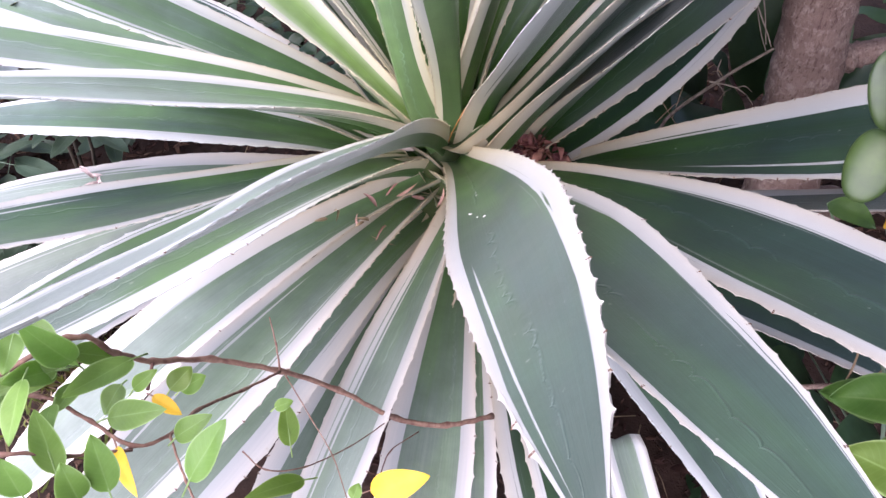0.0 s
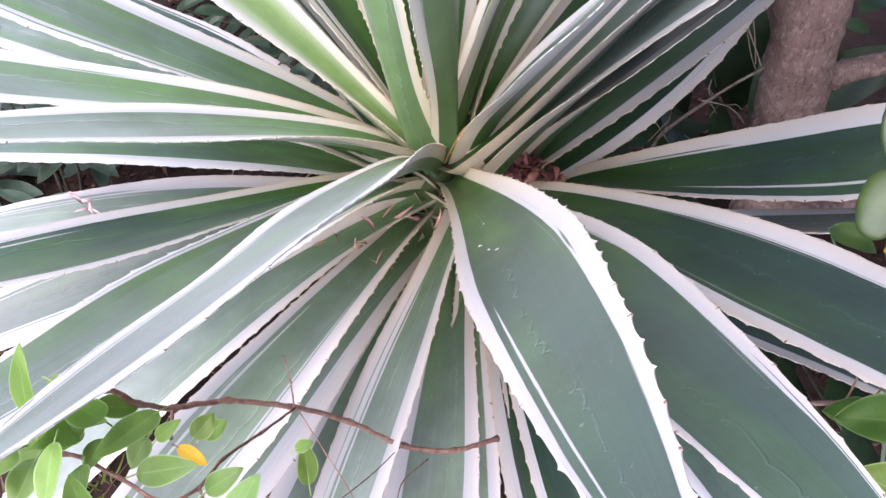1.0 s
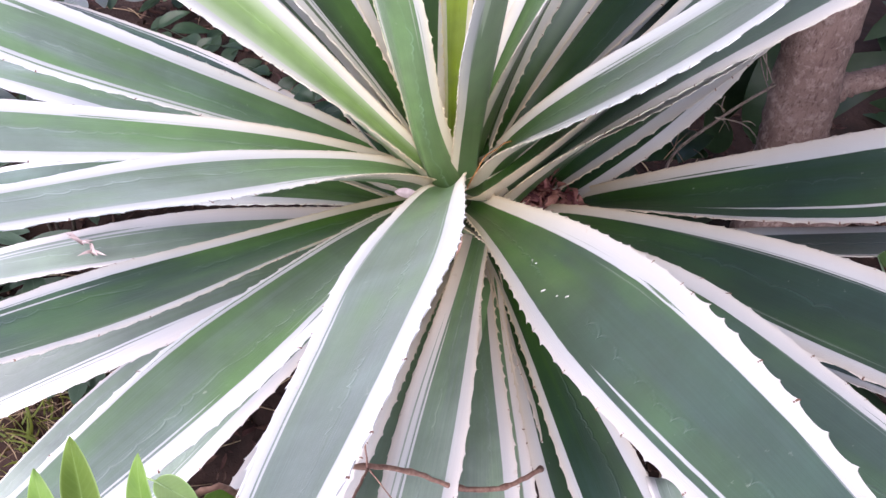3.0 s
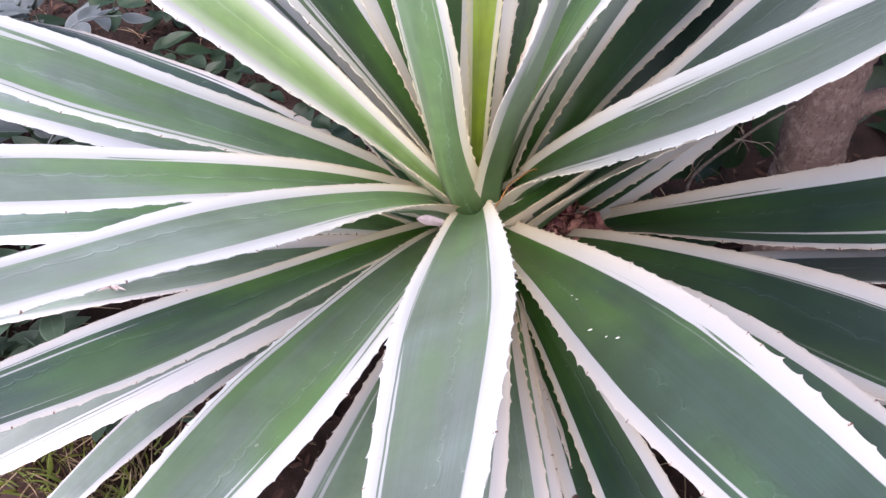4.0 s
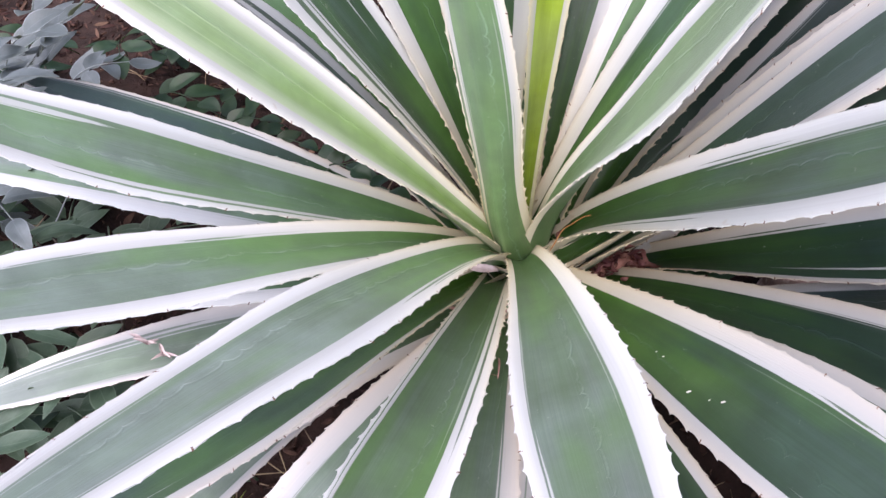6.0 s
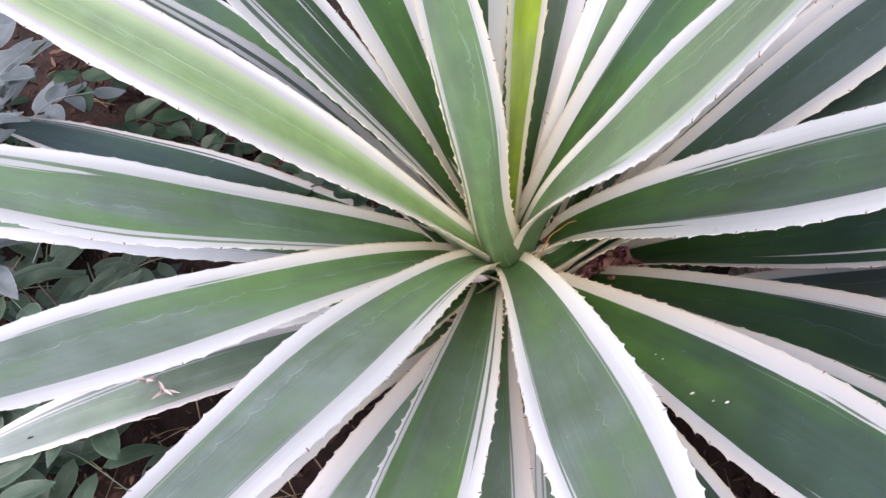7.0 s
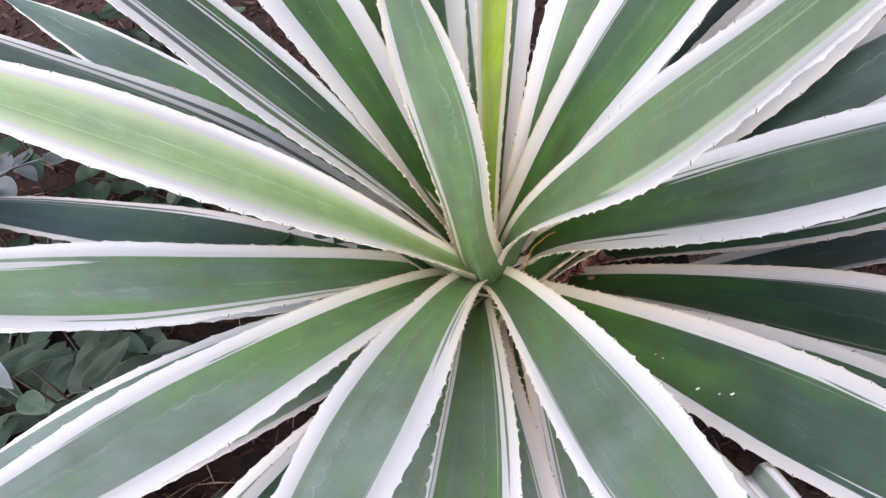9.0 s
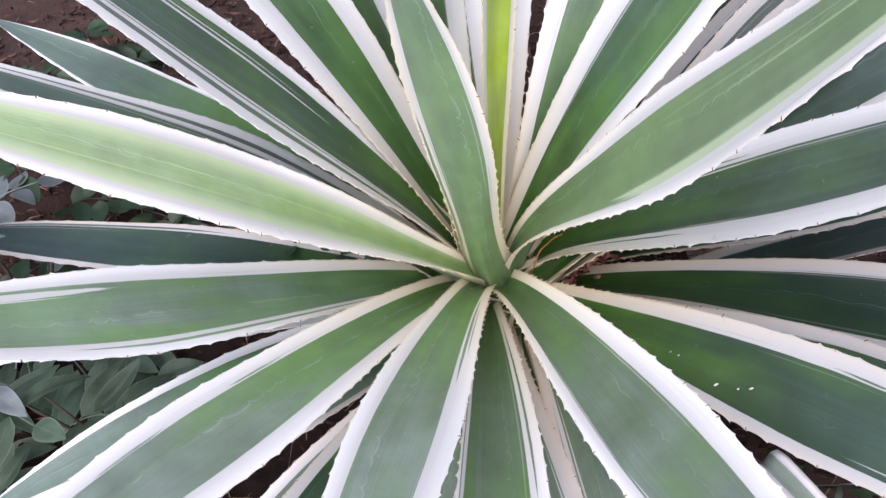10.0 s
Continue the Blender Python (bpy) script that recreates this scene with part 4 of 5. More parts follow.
for k in range(9):
    q, nn = old_leaf[1](0.605, -0.25) if k < 5 else old_leaf[1](0.570, 0.375)
    r = random.Random(70 + k)
    d = Vector((r.uniform(-1, 1), r.uniform(-1, 1), r.uniform(0.1, 0.7))).normalized() * r.uniform(0.016, 0.032)
    ob = mesh_ob("dry_petal", *blade(q + CENTRE + nn * 0.002, q + CENTRE + d + nn * 0.004, 0.006, (0.2, -0.4, 1), fold=0.8, bend=0.3, rows=6, half=2, thick=0.0008), PETAL)
    tagged(ob, "withered pinkish petal lying on an old agave leaf", "petal", "withered petals")

# broad dark leaves and dry grass stalks at the foot of the tree
broad = empty("broad_leaved_plant", (0.50, 1.10, 0.05), "plant with broad dark green leaves at the tree foot", "plant")
BO = Vector((0.50, 1.10, 0.05))
for bb, tt, w in (((0.50, 1.10, 0.12), (0.27, 0.98, 0.20), 0.10), ((0.47, 1.15, 0.10), (0.36, 0.92, 0.24), 0.10), ((0.52, 1.12, 0.10), (0.42, 1.05, 0.30), 0.11), ((0.45, 1.2, 0.1), (0.22, 1.15, 0.22), 0.11),
                  ((0.50, 1.2, 0.1), (0.33, 1.28, 0.28), 0.11), ((0.44, 1.02, 0.04), (0.26, 0.90, 0.12), 0.11), ((0.48, 1.04, 0.02), (0.33, 0.86, 0.13), 0.10), ((0.40, 1.12, 0.04), (0.20, 1.02, 0.13), 0.11), ((0.62, 1.12, 0.10), (0.70, 1.25, 0.35), 0.12), ((0.65, 1.15, 0.10), (0.85, 1.10, 0.30), 0.12), ((0.60, 1.2, 0.1), (0.55, 1.4, 0.35), 0.12)):
    mesh_ob("broad_leaf", *blade(Vector(bb) - BO, Vector(tt) - BO, w, (0, -0.3, 1), fold=0.12, bend=0.12, rows=14, half=5, thick=0.001), DARKLEAF, broad)
for k in range(6):
    r = random.Random(90 + k)
    a = Vector((0.36 + r.uniform(-0.05, 0.08), 0.93 + r.uniform(-0.04, 0.08), 0.27 + r.uniform(-0.03, 0.05)))
    d = Vector((r.uniform(-1, 1), r.uniform(-0.5, 0.5), r.uniform(-0.4, 0.9))).normalized() * r.uniform(0.02, 0.055)
    ob = mesh_ob("dry_grass_stalk", *tube([a - d, a + Vector((0, 0, 0.006)), a + d], (0.0008, 0.0007, 0.0004), 5), DRY)
    tagged(ob, "thin dry grass stalk caught among the leaves", "stalk", "dry grass stalks")

# climbing vine in front
vine = empty("vine", (-0.2, 0.30, 0.45), "climbing vine with reddish twigs and oval green leaves", "vine")
VO = Vector((-0.2, 0.30, 0.45))


def vine_stem(points, r0, r1, name="twig"):
    path = smooth_path(points, 7)
    n = len(path) - 1
    r = random.Random(len(points) * 13 + int(abs(points[0][0]) * 1000))
    path = [p + Vector((r.uniform(-1, 1), r.uniform(-1, 1), r.uniform(-1, 1))) * 0.25 * r0 for p in path]
    radii = [(r0 + (r1 - r0) * i / n) * (1.0 + (0.45 if i % 7 == 0 else 0.0) + r.uniform(-0.1, 0.1)) for i in range(n + 1)]
    mesh_ob(name, *tube([p - VO for p in path], radii, 8), TWIG, vine)


def vine_leaf(base, tip, width, mat):
    b, t = Vector(base) - VO, Vector(tip) - VO
    r = random.Random(int(abs(base[0]) * 9000 + abs(tip[1]) * 7000))
    toward = Vector((0.15, -0.45, 0.85)) + Vector((r.uniform(-0.35, 0.35), r.uniform(-0.35, 0.35), 0))
    ob = mesh_ob("vine_leaf", *blade(b, t, width * 1.02, toward, fold=0.18, bend=r.uniform(-0.02, 0.10), rows=16, half=5), mat, vine,
                 "yellowed oval leaf" if mat == YELLOW else "", True, blade_uv(16, 5))
    mesh_ob("petiole", *tube([b - (t - b) * 0.22 - Vector((0, 0, 0.003)), b, b + (t - b) * 0.4], (0.0007, 0.0006, 0.0002), 6), TWIG if mat == YELLOW else mat, ob)


vine_stem([(0.062, 0.497, 0.112), (0.004, 0.458, 0.155), (-0.054, 0.446, 0.191), (-0.11, 0.434, 0.267), (-0.157, 0.408, 0.339), (-0.201, 0.377, 0.401), (-0.228, 0.34, 0.451), (-0.241, 0.323, 0.485), (-0.257, 0.307, 0.524), (-0.33, 0.27, 0.50)], 0.0031, 0.0019)
vine_stem([(-0.32, 0.26, 0.51), (-0.267, 0.267, 0.516), (-0.232, 0.256, 0.502), (-0.203, 0.243, 0.493), (-0.186, 0.258, 0.481), (-0.179, 0.29, 0.461), (-0.167, 0.344, 0.404), (-0.153, 0.399, 0.351)], 0.0014, 0.0012)
vine_stem([(-0.33, 0.20, 0.52), (-0.26, 0.214, 0.534), (-0.233, 0.226, 0.511), (-0.203, 0.241, 0.492)], 0.0013, 0.0011)
vine_stem([(-0.186, 0.258, 0.481), (-0.167, 0.225, 0.48), (-0.157, 0.21, 0.481)], 0.0009, 0.0007)
vine_stem([(-0.157, 0.288, 0.404), (-0.139, 0.278, 0.393), (-0.115, 0.296, 0.363), (-0.09, 0.362, 0.279), (-0.059, 0.437, 0.203)], 0.0006, 0.0006)
vine_stem([(-0.151, 0.405, 0.336), (-0.124, 0.367, 0.323), (-0.099, 0.328, 0.32), (-0.083, 0.288, 0.319)], 0.0006, 0.0005)
vine_stem([(-0.028, 0.431, 0.186), (-0.055, 0.383, 0.23), (-0.061, 0.331, 0.271)], 0.0007, 0.0006)
vine_stem([(-0.228, 0.34, 0.451), (-0.219, 0.306, 0.463)], 0.0015, 0.0010)
vine_stem([(-0.153, 0.399, 0.351), (-0.154, 0.41, 0.38), (-0.159, 0.425, 0.40)], 0.0010, 0.0005)
vine_leaf((-0.239, 0.280, 0.535), (-0.249, 0.269, 0.590), 0.021, VINE)
vine_leaf((-0.257, 0.283, 0.521), (-0.264, 0.248, 0.557), 0.018, VINE)
vine_leaf((-0.215, 0.301, 0.509), (-0.235, 0.250, 0.539), 0.020, VINE)
vine_leaf((-0.259, 0.305, 0.510), (-0.241, 0.320, 0.483), 0.018, VINE)
vine_leaf((-0.205, 0.309, 0.458), (-0.191, 0.326, 0.464), 0.017, VINE_YOUNG)
vine_leaf((-0.223, 0.260, 0.499), (-0.179, 0.257, 0.515), 0.020, VINE)
vine_leaf((-0.224, 0.290, 0.494), (-0.233, 0.271, 0.485), 0.017, VINE)
vine_leaf((-0.179, 0.252, 0.487), (-0.152, 0.259, 0.505), 0.016, VINE)
vine_leaf((-0.162, 0.221, 0.488), (-0.138, 0.248, 0.518), 0.023, VINE)
vine_leaf((-0.133, 0.324, 0.347), (-0.135, 0.345, 0.384), 0.019, VINE_YOUNG)
vine_leaf((-0.237, 0.215, 0.508), (-0.238, 0.231, 0.556), 0.019, VINE)
vine_leaf((-0.205, 0.208, 0.500), (-0.210, 0.226, 0.537), 0.019, VINE)
vine_leaf((-0.254, 0.254, 0.554), (-0.247, 0.211, 0.550), 0.016, VINE_YOUNG)
vine_leaf((-0.247, 0.197, 0.517), (-0.250, 0.204, 0.548), 0.019, VINE)
vine_leaf((-0.220, 0.201, 0.504), (-0.223, 0.209, 0.534), 0.019, VINE)
vine_leaf((-0.102, 0.256, 0.420), (-0.134, 0.223, 0.457), 0.015, VINE_YOUNG)
vine_leaf((-0.076, 0.280, 0.337), (-0.071, 0.292, 0.342), 0.012, VINE_YOUNG)
vine_leaf((-0.069, 0.322, 0.267), (-0.012, 0.326, 0.288), 0.029, YELLOW)
vine_leaf((-0.209, 0.293, 0.475), (-0.189, 0.285, 0.462), 0.011, YELLOW)
vine_leaf((-0.212, 0.241, 0.496), (-0.190, 0.208, 0.493), 0.010, YELLOW)
vine_leaf((-0.260, 0.274, 0.573), (-0.253, 0.243, 0.574), 0.016, VINE)
vine_leaf((-0.307, 0.269, 0.563), (-0.303, 0.295, 0.626), 0.019, VINE_YOUNG)
vine_leaf((-0.283, 0.280, 0.535), (-0.281, 0.305, 0.584), 0.017, VINE_YOUNG)
vine_leaf((-0.286, 0.315, 0.530), (-0.255, 0.294, 0.532), 0.018, VINE)
vine_leaf((-0.315, 0.254, 0.583), (-0.314, 0.275, 0.632), 0.015, VINE_YOUNG)
vine_leaf((-0.204, 0.319, 0.442), (-0.186, 0.331, 0.445), 0.016, VINE_YOUNG)
vine_leaf((-0.230, 0.306, 0.463), (-0.208, 0.310, 0.483), 0.012, VINE_YOUNG)
vine_leaf((-0.140, 0.331, 0.397), (-0.125, 0.337, 0.399), 0.011, VINE_YOUNG)
vine_leaf((-0.283, 0.301, 0.498), (-0.269, 0.310, 0.510), 0.015, VINE)
vine_leaf((-0.251, 0.278, 0.529), (-0.294, 0.253, 0.531), 0.017, VINE)
vine_leaf((-0.270, 0.252, 0.538), (-0.274, 0.221, 0.536), 0.021, VINE)
vine_leaf((-0.246, 0.253, 0.527), (-0.240, 0.223, 0.526), 0.017, VINE)
vine_leaf((-0.267, 0.298, 0.527), (-0.235, 0.277, 0.536), 0.013, VINE)
vine_leaf((-0.276, 0.251, 0.551), (-0.288, 0.229, 0.557), 0.018, VINE)
vine_leaf((-0.245, 0.280, 0.511), (-0.250, 0.255, 0.514), 0.015, VINE)

# thick-leaved succulent at the near side of the tree
succulent = empty("succulent", (0.33, 0.42, 0.3), "branch of thick rounded bright green succulent leaves", "succulent")


def fat_leaf(centre, along, across, a, b, c, name="succulent_leaf"):
    al, ac = Vector(along).normalized(), Vector(across)
    ac = (ac - al * ac.dot(al)).normalized()
    no = al.cross(ac)
    vv, ff = [], []
    for i in range(13):
        th = math.pi * i / 12
        for k in range(20):
            ph = 2 * math.pi * k / 20
            x = -math.cos(th)
            r = math.sin(th) ** 0.8 * (1 + 0.18 * x)
            vv.append(Vector(centre) - Vector((0.33, 0.42, 0.3)) + al * (a * x) + ac * (b * r * math.cos(ph)) + no * (c * r * math.sin(ph) + 0.15 * b * r * r * math.cos(ph) ** 2))
    for i in range(12):
        for k in range(20):
            ff.append((i * 20 + k, i * 20 + (k + 1) % 20, (i + 1) * 20 + (k + 1) % 20, (i + 1) * 20 + k))
    mesh_ob(name, vv, ff, SUCCULENT, succulent)


fat_leaf((0.302, 0.418, 0.650), (0.1, 0.55, 0.8), (0.9, 0.1, -0.2), 0.028, 0.020, 0.006)
fat_leaf((0.294, 0.392, 0.606), (0.42, 0.55, 0.65), (0.7, -0.5, 0.1), 0.027, 0.018, 0.006)
fat_leaf((0.355, 0.40, 0.60), (0.9, 0.2, 0.2), (0.0, 0.6, 0.8), 0.034, 0.021, 0.006)
fat_leaf((0.36, 0.45, 0.68), (0.8, 0.4, 0.5), (0.1, 0.9, -0.2), 0.034, 0.021, 0.006)
sp = smooth_path([(0.80, 0.40, -0.25), (0.62, 0.42, 0.35), (0.42, 0.43, 0.60), (0.335, 0.425, 0.635)], 6)
mesh_ob("stalk", *tube([p - Vector((0.33, 0.42, 0.3)) for p in sp], [0.009 - 0.005 * i / len(sp) for i in range(len(sp))], 10), BARK, succulent)

# unseen leafy mass beyond the succulent, added to block light from that side
hedge = empty("hedge", (1.25, 0.5, -0.2), "unseen dark leafy mass added to block light from the right", "hedge")
rng = random.Random(8)
HD = Vector((1.25, 0.5, -0.2))
mass = []
for i in range(1700):
    c = Vector((rng.uniform(0.95, 1.6), rng.uniform(-0.7, 1.6), rng.uniform(-0.2, 2.4)))
    d = Vector((rng.uniform(-1, 0.3), rng.uniform(-1, 1), rng.uniform(-0.6, 0.4))).normalized() * rng.uniform(0.12, 0.20)
    mass.append(blade(c - HD, c + d - HD, rng.uniform(0.07, 0.10), (rng.uniform(-0.7, 0.2), rng.uniform(-0.4, 0.4), 1), rows=5, half=1))
mesh_ob("foliage", *joined(mass), DARKLEAF, hedge)
for k in range(4):
    mesh_ob("hedge_stem", *tube([Vector((0.1, -0.6 + 0.4 * k, 0)), Vector((0.0, -0.6 + 0.42 * k, 0.8)), Vector((0.1, -0.55 + 0.4 * k, 1.8))], (0.02, 0.015, 0.006), 8), BARK, hedge)

# low plant at the foot of the tree, in front
herb = empty("herb", (0.40, 0.40, 0.0), "low plant with broad glossy green leaves", "herb")
HO = Vector((0.40, 0.40, 0.0))
for b, t, w, m in (((0.369, 0.524, 0.451), (0.404, 0.493, 0.447), 0.030, SUCCULENT), ((0.440, 0.365, 0.345), (0.372, 0.392, 0.318), 0.050, HERB), ((0.40, 0.285, 0.345), (0.345, 0.32, 0.348), 0.050, VINE_YOUNG),
                   ((0.45, 0.34, 0.30), (0.385, 0.33, 0.330), 0.042, HERB), ((0.46, 0.42, 0.25), (0.385, 0.42, 0.285), 0.045, HERB), ((0.50, 0.52, 0.10), (0.36, 0.46, 0.12), 0.07, DARKLEAF), ((0.52, 0.60, 0.05), (0.40, 0.56, 0.10), 0.08, DARKLEAF),
                   ((0.58, 0.50, 0.05), (0.46, 0.44, 0.12), 0.08, DARKLEAF), ((0.55, 0.68, 0.02), (0.42, 0.66, 0.05), 0.08, DARKLEAF), ((0.62, 0.62, 0.02), (0.52, 0.55, 0.08), 0.08, DARKLEAF), ((0.36, 0.44, -0.10), (0.24, 0.42, -0.04), 0.05, DARKLEAF), ((0.40, 0.34, -0.05), (0.28, 0.35, 0.0), 0.05, HERB),
                   ((0.42, 0.50, 0.44), (0.415, 0.505, 0.47), 0.016, YELLOW)):
    mesh_ob("herb_leaf", *blade(Vector(b) - HO, Vector(t) - HO, w, (0.0, -0.3, 1.0), fold=0.15, bend=0.1, rows=14, half=5), m, herb, "small yellow leaf" if m == YELLOW else "", True, blade_uv(14, 5))
    mesh_ob("stalk", *tube([Vector((0.56, 0.22, -0.25)) - HO, Vector(b) * 0.6 + Vector((0.55, 0.25, 0.1)) * 0.4 - HO, Vector(b) - HO], (0.003, 0.002, 0.0012), 6), SHRUB, herb)
dry_twig = smooth_path([(0.39, 0.475, 0.20), (0.412, 0.471, 0.216), (0.427, 0.437, 0.269), (0.431, 0.395, 0.313), (0.46, 0.36, 0.33)], 6)
tagged(mesh_ob("dead_twig", *tube(dry_twig, [0.0035 - 0.00005 * i for i in range(len(dry_twig))], 8), BARK), "dead brown twig beside the agave leaves", "twig")
for foot, head in (((0.425, 0.44, 0.26), (0.42, 0.45, 0.335)), ((0.432, 0.43, 0.27), (0.445, 0.43, 0.325))):
    tagged(mesh_ob("dry_stalk", *tube(smooth_path([foot, Vector(foot).lerp(Vector(head), 0.5) + Vector((0.003, 0, 0)), head], 4), [0.0012] * 9, 6), DRY), "thin dry upright stalk", "stalk", "dry stalks")

# severed end of an old agave leaf lying under the rosette
FL = Vector((0.228, 0.486, 0.078))
fv, fuv, ff = [], [], []
for i in range(15):
    q = i / 14
    mid = Vector((0.030 * q + 0.02 * q * q, -0.24 * q, -0.030 * q - 0.05 * q * q))
    for lay in (0, 1):
        for k in range(-4, 5):
            u = k / 4 * (1 if lay == 0 else -1)
            half_w = 0.028 * (1 - 0.25 * q) * (1.0 if i else 0.86)
            fv.append(mid + Vector((u * half_w, 0.004 * math.sin(3 * u), 0.006 * u * u - (0.0 if lay == 0 else 0.007 * (1 - abs(u) ** 2) + 0.001))))
            fuv.append((0.5 + 0.48 * u, 0.5 + 0.3 * q))
for i in range(14):
    for k in range(18):
        ff.append((i * 18 + k, (i + 1) * 18 + k, (i + 1) * 18 + (k + 1) % 18, i * 18 + (k + 1) % 18))
ff.append(tuple(range(18)))
ff.append(tuple(range(14 * 18 + 17, 14 * 18 - 1, -1)))
severed = mesh_ob("severed_leaf", [p for p in fv], ff, SKIN_OLD, None, "", True, fuv)
severed.location = FL
tagged(severed, "severed end of an old greyish agave leaf on the soil", "leaf")
under = empty("low_weeds", (0.27, 0.45, -0.15), "small dark green weeds under the agave leaves", "weeds", kind="stuff")
rng = random.Random(77)
weeds = []
for i in range(90):
    c = Vector((rng.uniform(-0.06, 0.30), rng.uniform(-0.16, 0.22), rng.uniform(-0.10, 0.06)))
    a = rng.uniform(0, 6.283)
    d = Vector((math.cos(a), math.sin(a), rng.uniform(-0.1, 0.7))).normalized() * rng.uniform(0.03, 0.06)
    weeds.append(blade(c, c + d, rng.uniform(0.010, 0.022), (rng.uniform(-0.4, 0.4), -0.4, 1), rows=6, half=2))
mesh_ob("weed_leaf", *joined(weeds), DARKLEAF, under)

# shrubs of pinnate leaves behind and beside the agave
def pinnate(base, tip, pairs, leaflet, width, mat, parent, offset, seed, arch=0.15):
    r = random.Random(seed)
    b, t = Vector(base) - offset, Vector(tip) - offset
    mid = (b + t) / 2 + Vector((0, 0, arch * (t - b).length))
    path = smooth_path([b, mid, t], 8)
    ob = mesh_ob("frond", *tube(path, [0.0016 - 0.0008 * i / len(path) for i in range(len(path))], 6), mat, parent)
    n = len(path)
    spots = [(0.25 + 0.7 * k / pairs, s) for k in range(pairs) for s in (-1, 1)] + [(0.999, 0)]
    for s, hand in spots:
        i = min(int(s * (n - 1)), n - 2)
        p, d = path[i], (path[i + 1] - path[i]).normalized()
        sd = d.cross(Vector((0, 0, 1))).normalized()
        out = (d * (0.55 if hand else 1.0) + sd * hand * 0.85 + Vector((r.uniform(-0.15, 0.15), r.uniform(-0.15, 0.15), r.uniform(-0.30, 0.12)))).normalized()
        size = leaflet * r.uniform(0.8, 1.15)
        q = p + out * leaflet * 0.07
        mesh_ob("leaflet", *blade(q, q + out * size, width * r.uniform(0.85, 1.15), (r.uniform(-0.3, 0.3), r.uniform(-0.4, 0.2), 1), fold=r.uniform(0.05, 0.3), bend=r.uniform(-0.12, 0.14), rows=8, half=3), mat, ob, "", True, blade_uv(8, 3))


def shrub(name, place, label, mat, leaflet, width, fronds, seed, spread, height):
    e = empty(name, place, label, "shrub", "garden shrubs")
    o = Vector(place)
    r = random.Random(seed)
    for k in range(3):
        top = Vector((r.uniform(-0.5, 0.5) * spread, r.uniform(-0.5, 0.5) * spread, height * 0.8))
        mesh_ob("shrub_stem", *tube([Vector((0, 0, -0.15)), top * 0.5 + Vector((0.02, 0, 0)), top], (0.004, 0.003, 0.0015), 7), STEM, e)
    for (bx, by, bz), (tx, ty, tz), n in fronds:
        pinnate((bx, by, bz), (tx, ty, tz), n, leaflet, width, mat, e, o, r.randint(0, 9999))
    return e, o, r


def extra(seed, count, xs, ys, zs, reach):
    r = random.Random(seed)
    out = []
    for i in range(count):
        b = (r.uniform(*xs), r.uniform(*ys), r.uniform(*zs))
        a = r.uniform(0, 6.283)
        out.append((b, (b[0] + reach * math.cos(a), b[1] + reach * math.sin(a), b[2] + reach * r.uniform(0.1, 0.5)), 3))
    return out


shrub("shrub", (-0.68, 1.05, 0.0), "shrub with pointed grey-green leaflets behind the agave", SHRUB, 0.098, 0.034,
      extra(31, 15, (-1.0, -0.66), (0.80, 1.30), (-0.05, 0.04), 0.15) + [((-0.70, 1.10, 0.10), (-0.58, 1.00, 0.18), 3), ((-0.72, 1.02, 0.04), (-0.64, 0.88, 0.12), 3), ((-0.70, 1.15, 0.03), (-0.54, 1.10, 0.12), 3), ((-0.75, 0.95, 0.0), (-0.62, 0.80, 0.05), 3),
       ((-0.80, 1.2, 0.1), (-0.70, 1.02, 0.24), 3), ((-0.66, 1.2, 0.02), (-0.48, 1.18, 0.12), 3), ((-0.85, 0.9, 0.05), (-0.76, 0.77, 0.10), 3)], 61, 0.3, 0.3)
shrub("grey_shrub", (-0.72, 1.38, 0.05), "shrub with rounded dusty grey leaflets behind the agave", SHRUB_GREY, 0.076, 0.036,
      extra(32, 8, (-1.05, -0.74), (1.2, 1.6), (0.05, 0.34), 0.16) + [((-0.80, 1.42, 0.25), (-0.66, 1.31, 0.44), 3), ((-0.76, 1.46, 0.22), (-0.62, 1.37, 0.43), 3), ((-0.78, 1.35, 0.22), (-0.68, 1.15, 0.46), 3), ((-0.80, 1.45, 0.15), (-0.70, 1.38, 0.36), 3),
       ((-0.82, 1.45, 0.25), (-0.74, 1.25, 0.42), 3), ((-0.75, 1.5, 0.3), (-0.62, 1.45, 0.5), 3), ((-0.80, 1.3, 0.15), (-0.70, 1.12, 0.34), 3)], 62, 0.25, 0.28)
shrub("dark_shrub", (-0.55, 1.75, 0.05), "low dark green shrub on the mulch behind", DARKLEAF, 0.075, 0.035,
      extra(33, 34, (-1.15, -0.15), (1.15, 2.2), (0.03, 0.18), 0.17) + [((-0.60, 1.75, 0.08), (-0.42, 1.62, 0.18), 3), ((-0.65, 1.80, 0.08), (-0.62, 1.58, 0.22), 3), ((-0.50, 1.85, 0.1), (-0.32, 1.75, 0.2), 3), ((-0.75, 1.8, 0.1), (-0.85, 1.6, 0.25), 3),
       ((-0.45, 1.65, 0.06), (-0.30, 1.50, 0.12), 2), ((-0.80, 1.7, 0.1), (-0.95, 1.45, 0.2), 3), ((-0.9, 1.5, 0.05), (-0.98, 1.25, 0.2), 3), ((-0.9, 1.2, 0.05), (-0.98, 1.0, 0.2), 3)], 63, 0.3, 0.2)
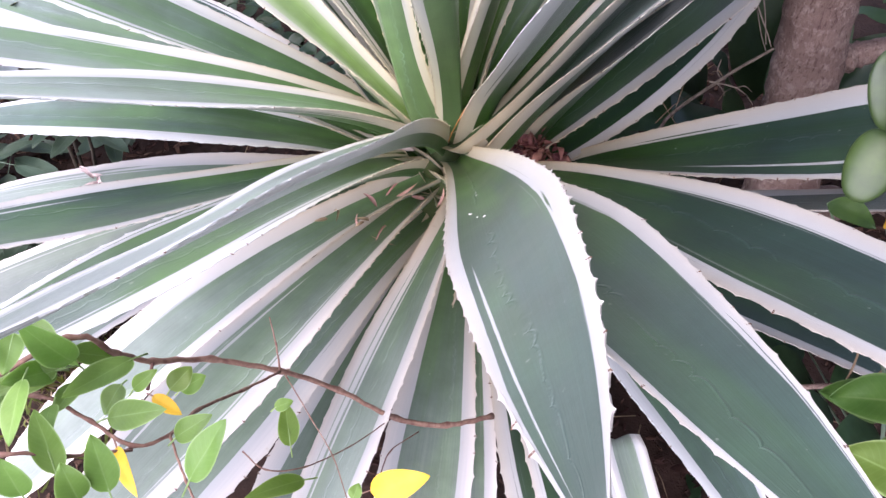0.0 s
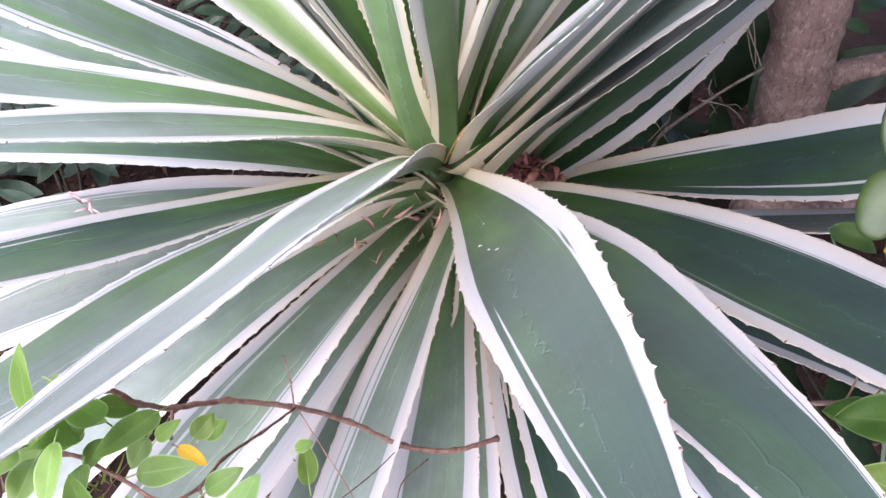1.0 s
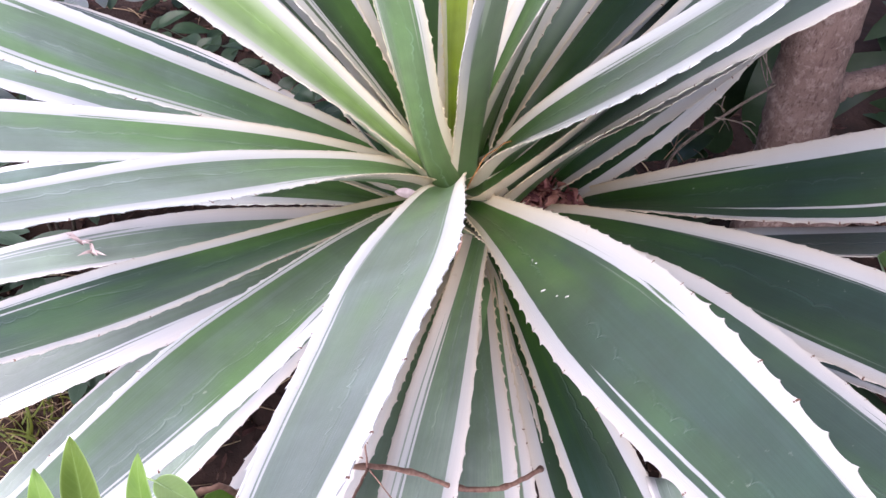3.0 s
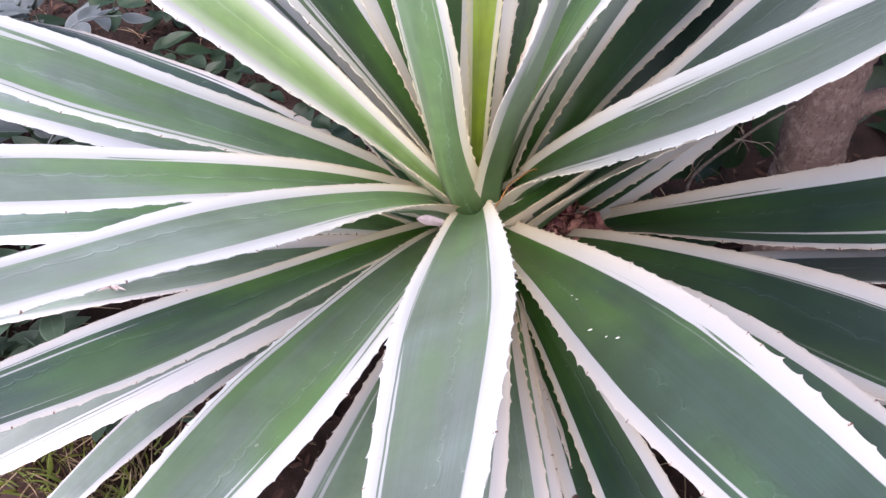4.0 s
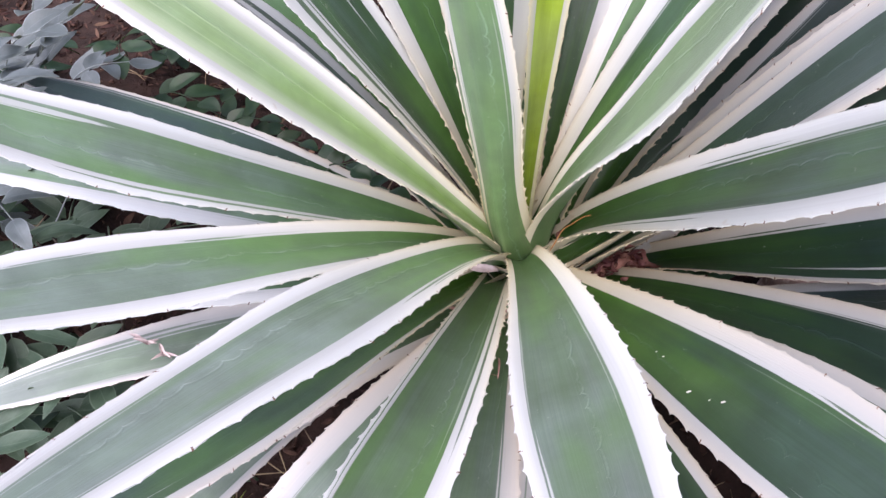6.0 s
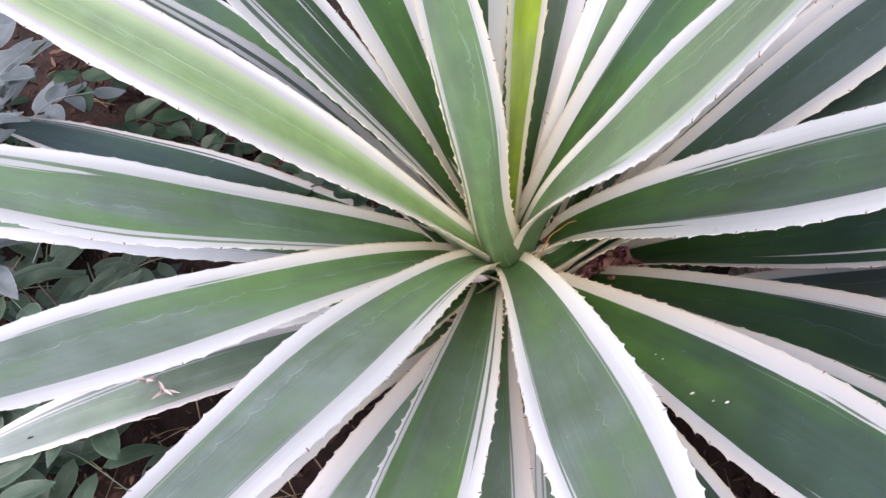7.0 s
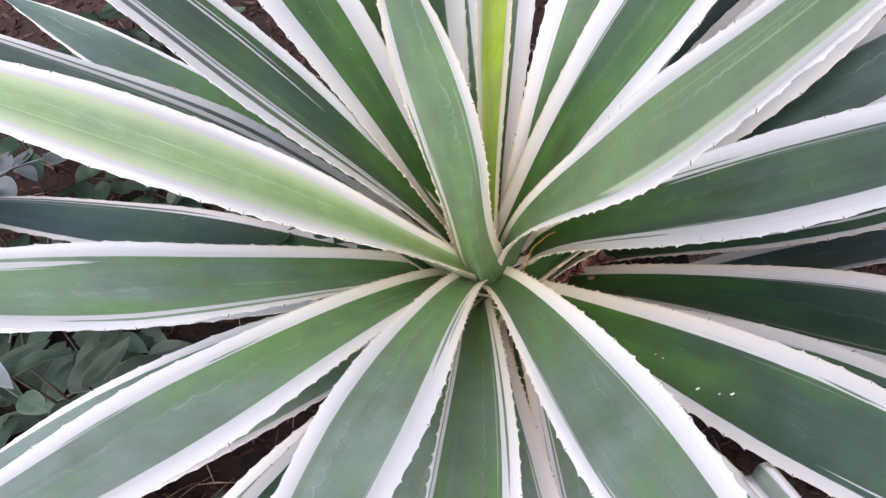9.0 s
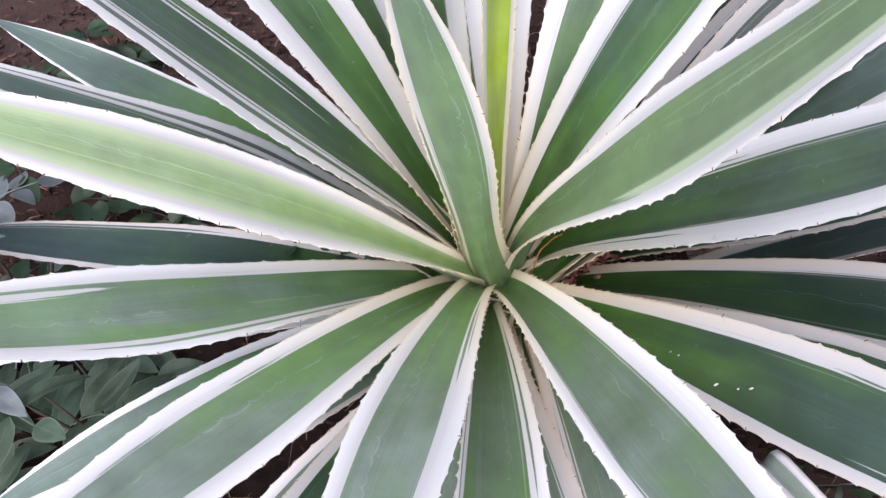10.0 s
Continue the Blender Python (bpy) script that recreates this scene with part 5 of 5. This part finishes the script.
shrub("creeper", (-0.42, 1.30, 0.05), "dark-leaved creeper clinging to an old agave leaf", DARKLEAF, 0.045, 0.026,
      [((-0.44, 1.32, 0.20), (-0.36, 1.26, 0.27), 1), ((-0.36, 1.24, 0.22), (-0.30, 1.17, 0.28), 1), ((-0.28, 1.14, 0.24), (-0.23, 1.08, 0.29), 1), ((-0.22, 1.07, 0.25), (-0.18, 1.02, 0.29), 1)], 64, 0.05, 0.1)


# grass and straw at the open ground
def tuft(place, count, size, seed, mat, label, kind_name):
    r = random.Random(seed)
    parts = []
    for i in range(count):
        a, q = r.uniform(0, 6.283), r.random() * 0.05
        b = Vector((q * math.cos(a), q * math.sin(a), -0.01))
        h = size * r.uniform(0.5, 1.1)
        d = Vector((math.cos(a) * r.uniform(0.2, 0.9), math.sin(a) * r.uniform(0.2, 0.9), 1)).normalized() * h
        parts.append(blade(b, b + d, 0.0035, (math.cos(a + 1.2), math.sin(a + 1.2), 0.4), bend=-0.12, rows=5, half=1))
    ob = mesh_ob(kind_name, *joined(parts), mat)
    ob.location = place
    return tagged(ob, label, "grass", "grass tufts", "stuff")


for i in range(22):
    x, y = (-0.50 - 0.05 * (i % 4), 0.42 + 0.06 * (i // 2)) if i < 10 else (-0.54 - 0.045 * (i % 5), 0.66 + 0.04 * (i % 4))
    tuft((x, y, -0.05), 22, 0.07, 40 + i, GRASS if i % 3 else DRY, "short green and straw-coloured grass tuft", "grass_tuft")


# ---- ground ----
def ground_height(x, y):
    base = 0.11 * min(max((y - 0.9) / 0.8, 0.0), 1.0) - 0.24 * min(max((0.8 - y) / 0.6, 0.0), 1.0)
    return base - 0.03 + 0.03 * noise.noise(Vector((x * 1.7, y * 1.7, 0.3))) + 0.012 * noise.noise(Vector((x * 7, y * 7, 1.3)))


gv, gf = [], []
ticks = [-400, -60, -20, -8, -4] + [-3 + 0.06 * i for i in range(101)] + [4, 8, 20, 60, 400]
for yy in ticks:
    for xx in ticks:
        gv.append((xx, yy + 0.9, ground_height(xx, yy + 0.9) if abs(xx) < 5 and abs(yy) < 5 else (-0.27 if yy < 0 else 0.08)))
nt = len(ticks)
for j in range(nt - 1):
    for i in range(nt - 1):
        gf.append((j * nt + i, j * nt + i + 1, (j + 1) * nt + i + 1, (j + 1) * nt + i))
tagged(mesh_ob("ground", gv, gf, SOIL), "dark brown garden soil", "ground", kind="structure")

# bark mulch: the chips close to the plant one by one, the rest joined
rng = random.Random(21)


def chip(size, r):
    n = 6
    v, f = [], []
    outline = [(math.cos(6.283 * k / n + r.uniform(-0.3, 0.3)) * size * r.uniform(0.6, 1.0), math.sin(6.283 * k / n + r.uniform(-0.3, 0.3)) * size * 0.30 * r.uniform(0.6, 1.0)) for k in range(n)]
    h = size * r.uniform(0.10, 0.25)
    for z in (-h, h):
        v += [Vector((x, y, z + 0.1 * size * r.uniform(-1, 1))) for x, y in outline]
    f.append(tuple(range(n - 1, -1, -1)))
    f.append(tuple(range(n, 2 * n)))
    f += [(k, (k + 1) % n, n + (k + 1) % n, n + k) for k in range(n)]
    return v, f


pieces = []
for i in range(10500):
    x, y = rng.uniform(-1.35, 0.9), rng.uniform(0.0, 2.4)
    v, f = chip(rng.uniform(0.005, 0.014) * (1.5 if rng.random() < 0.12 else 1.0), rng)
    m = Matrix.Translation((x, y, ground_height(x, y) + rng.uniform(0.0, 0.012))) @ Euler((rng.gauss(0, 0.35), rng.gauss(0, 0.35), rng.uniform(0, 6.28))).to_matrix().to_4x4()
    pieces.append(([m @ q for q in v], f))
tagged(mesh_ob("bark_mulch", *joined(pieces), CHIP, None, "", False), "red-brown bark mulch chips covering the soil", "mulch", kind="stuff")
# withered leaves and fibres over the mulch
rng = random.Random(52)
litter = []
for i in range(2600):
    x, y = rng.uniform(-1.3, 0.9), rng.uniform(0.1, 2.5)
    z = ground_height(x, y) + rng.uniform(0.004, 0.022)
    a, h = rng.uniform(0, 6.283), rng.uniform(0.012, 0.045)
    d = Vector((math.cos(a), math.sin(a), rng.uniform(-0.3, 0.4))).normalized() * h
    litter.append(blade((x, y, z), Vector((x, y, z)) + d, h * rng.uniform(0.08, 0.38), (rng.uniform(-0.7, 0.7), rng.uniform(-0.7, 0.7), 1), fold=rng.uniform(-0.5, 0.9), bend=rng.uniform(-0.25, 0.35), rows=4, half=1))
tagged(mesh_ob("leaf_litter", *joined(litter), LITTER), "withered red-brown leaves and fibres on the mulch", "litter", kind="stuff")
straws = []
for i in range(370):
    x, y = (rng.uniform(-1.0, 0.6), rng.uniform(0.1, 1.9)) if i < 260 else (-0.58 + rng.gauss(0, 0.10), 0.74 + rng.gauss(0, 0.08))
    z = ground_height(x, y) + 0.012
    a, h = rng.uniform(0, 6.28), rng.uniform(0.02, 0.09)
    d = Vector((math.cos(a), math.sin(a), rng.uniform(-0.15, 0.25))) * h
    straws.append(tube([Vector((x, y, z)) - d, Vector((x, y, z + 0.006)), Vector((x, y, z)) + d], (0.0006, rng.uniform(0.0007, 0.0016), 0.0005), 5))
tagged(mesh_ob("straw_litter", *joined(straws), DRY), "scattered dry straw and twig litter on the soil", "litter", kind="stuff")
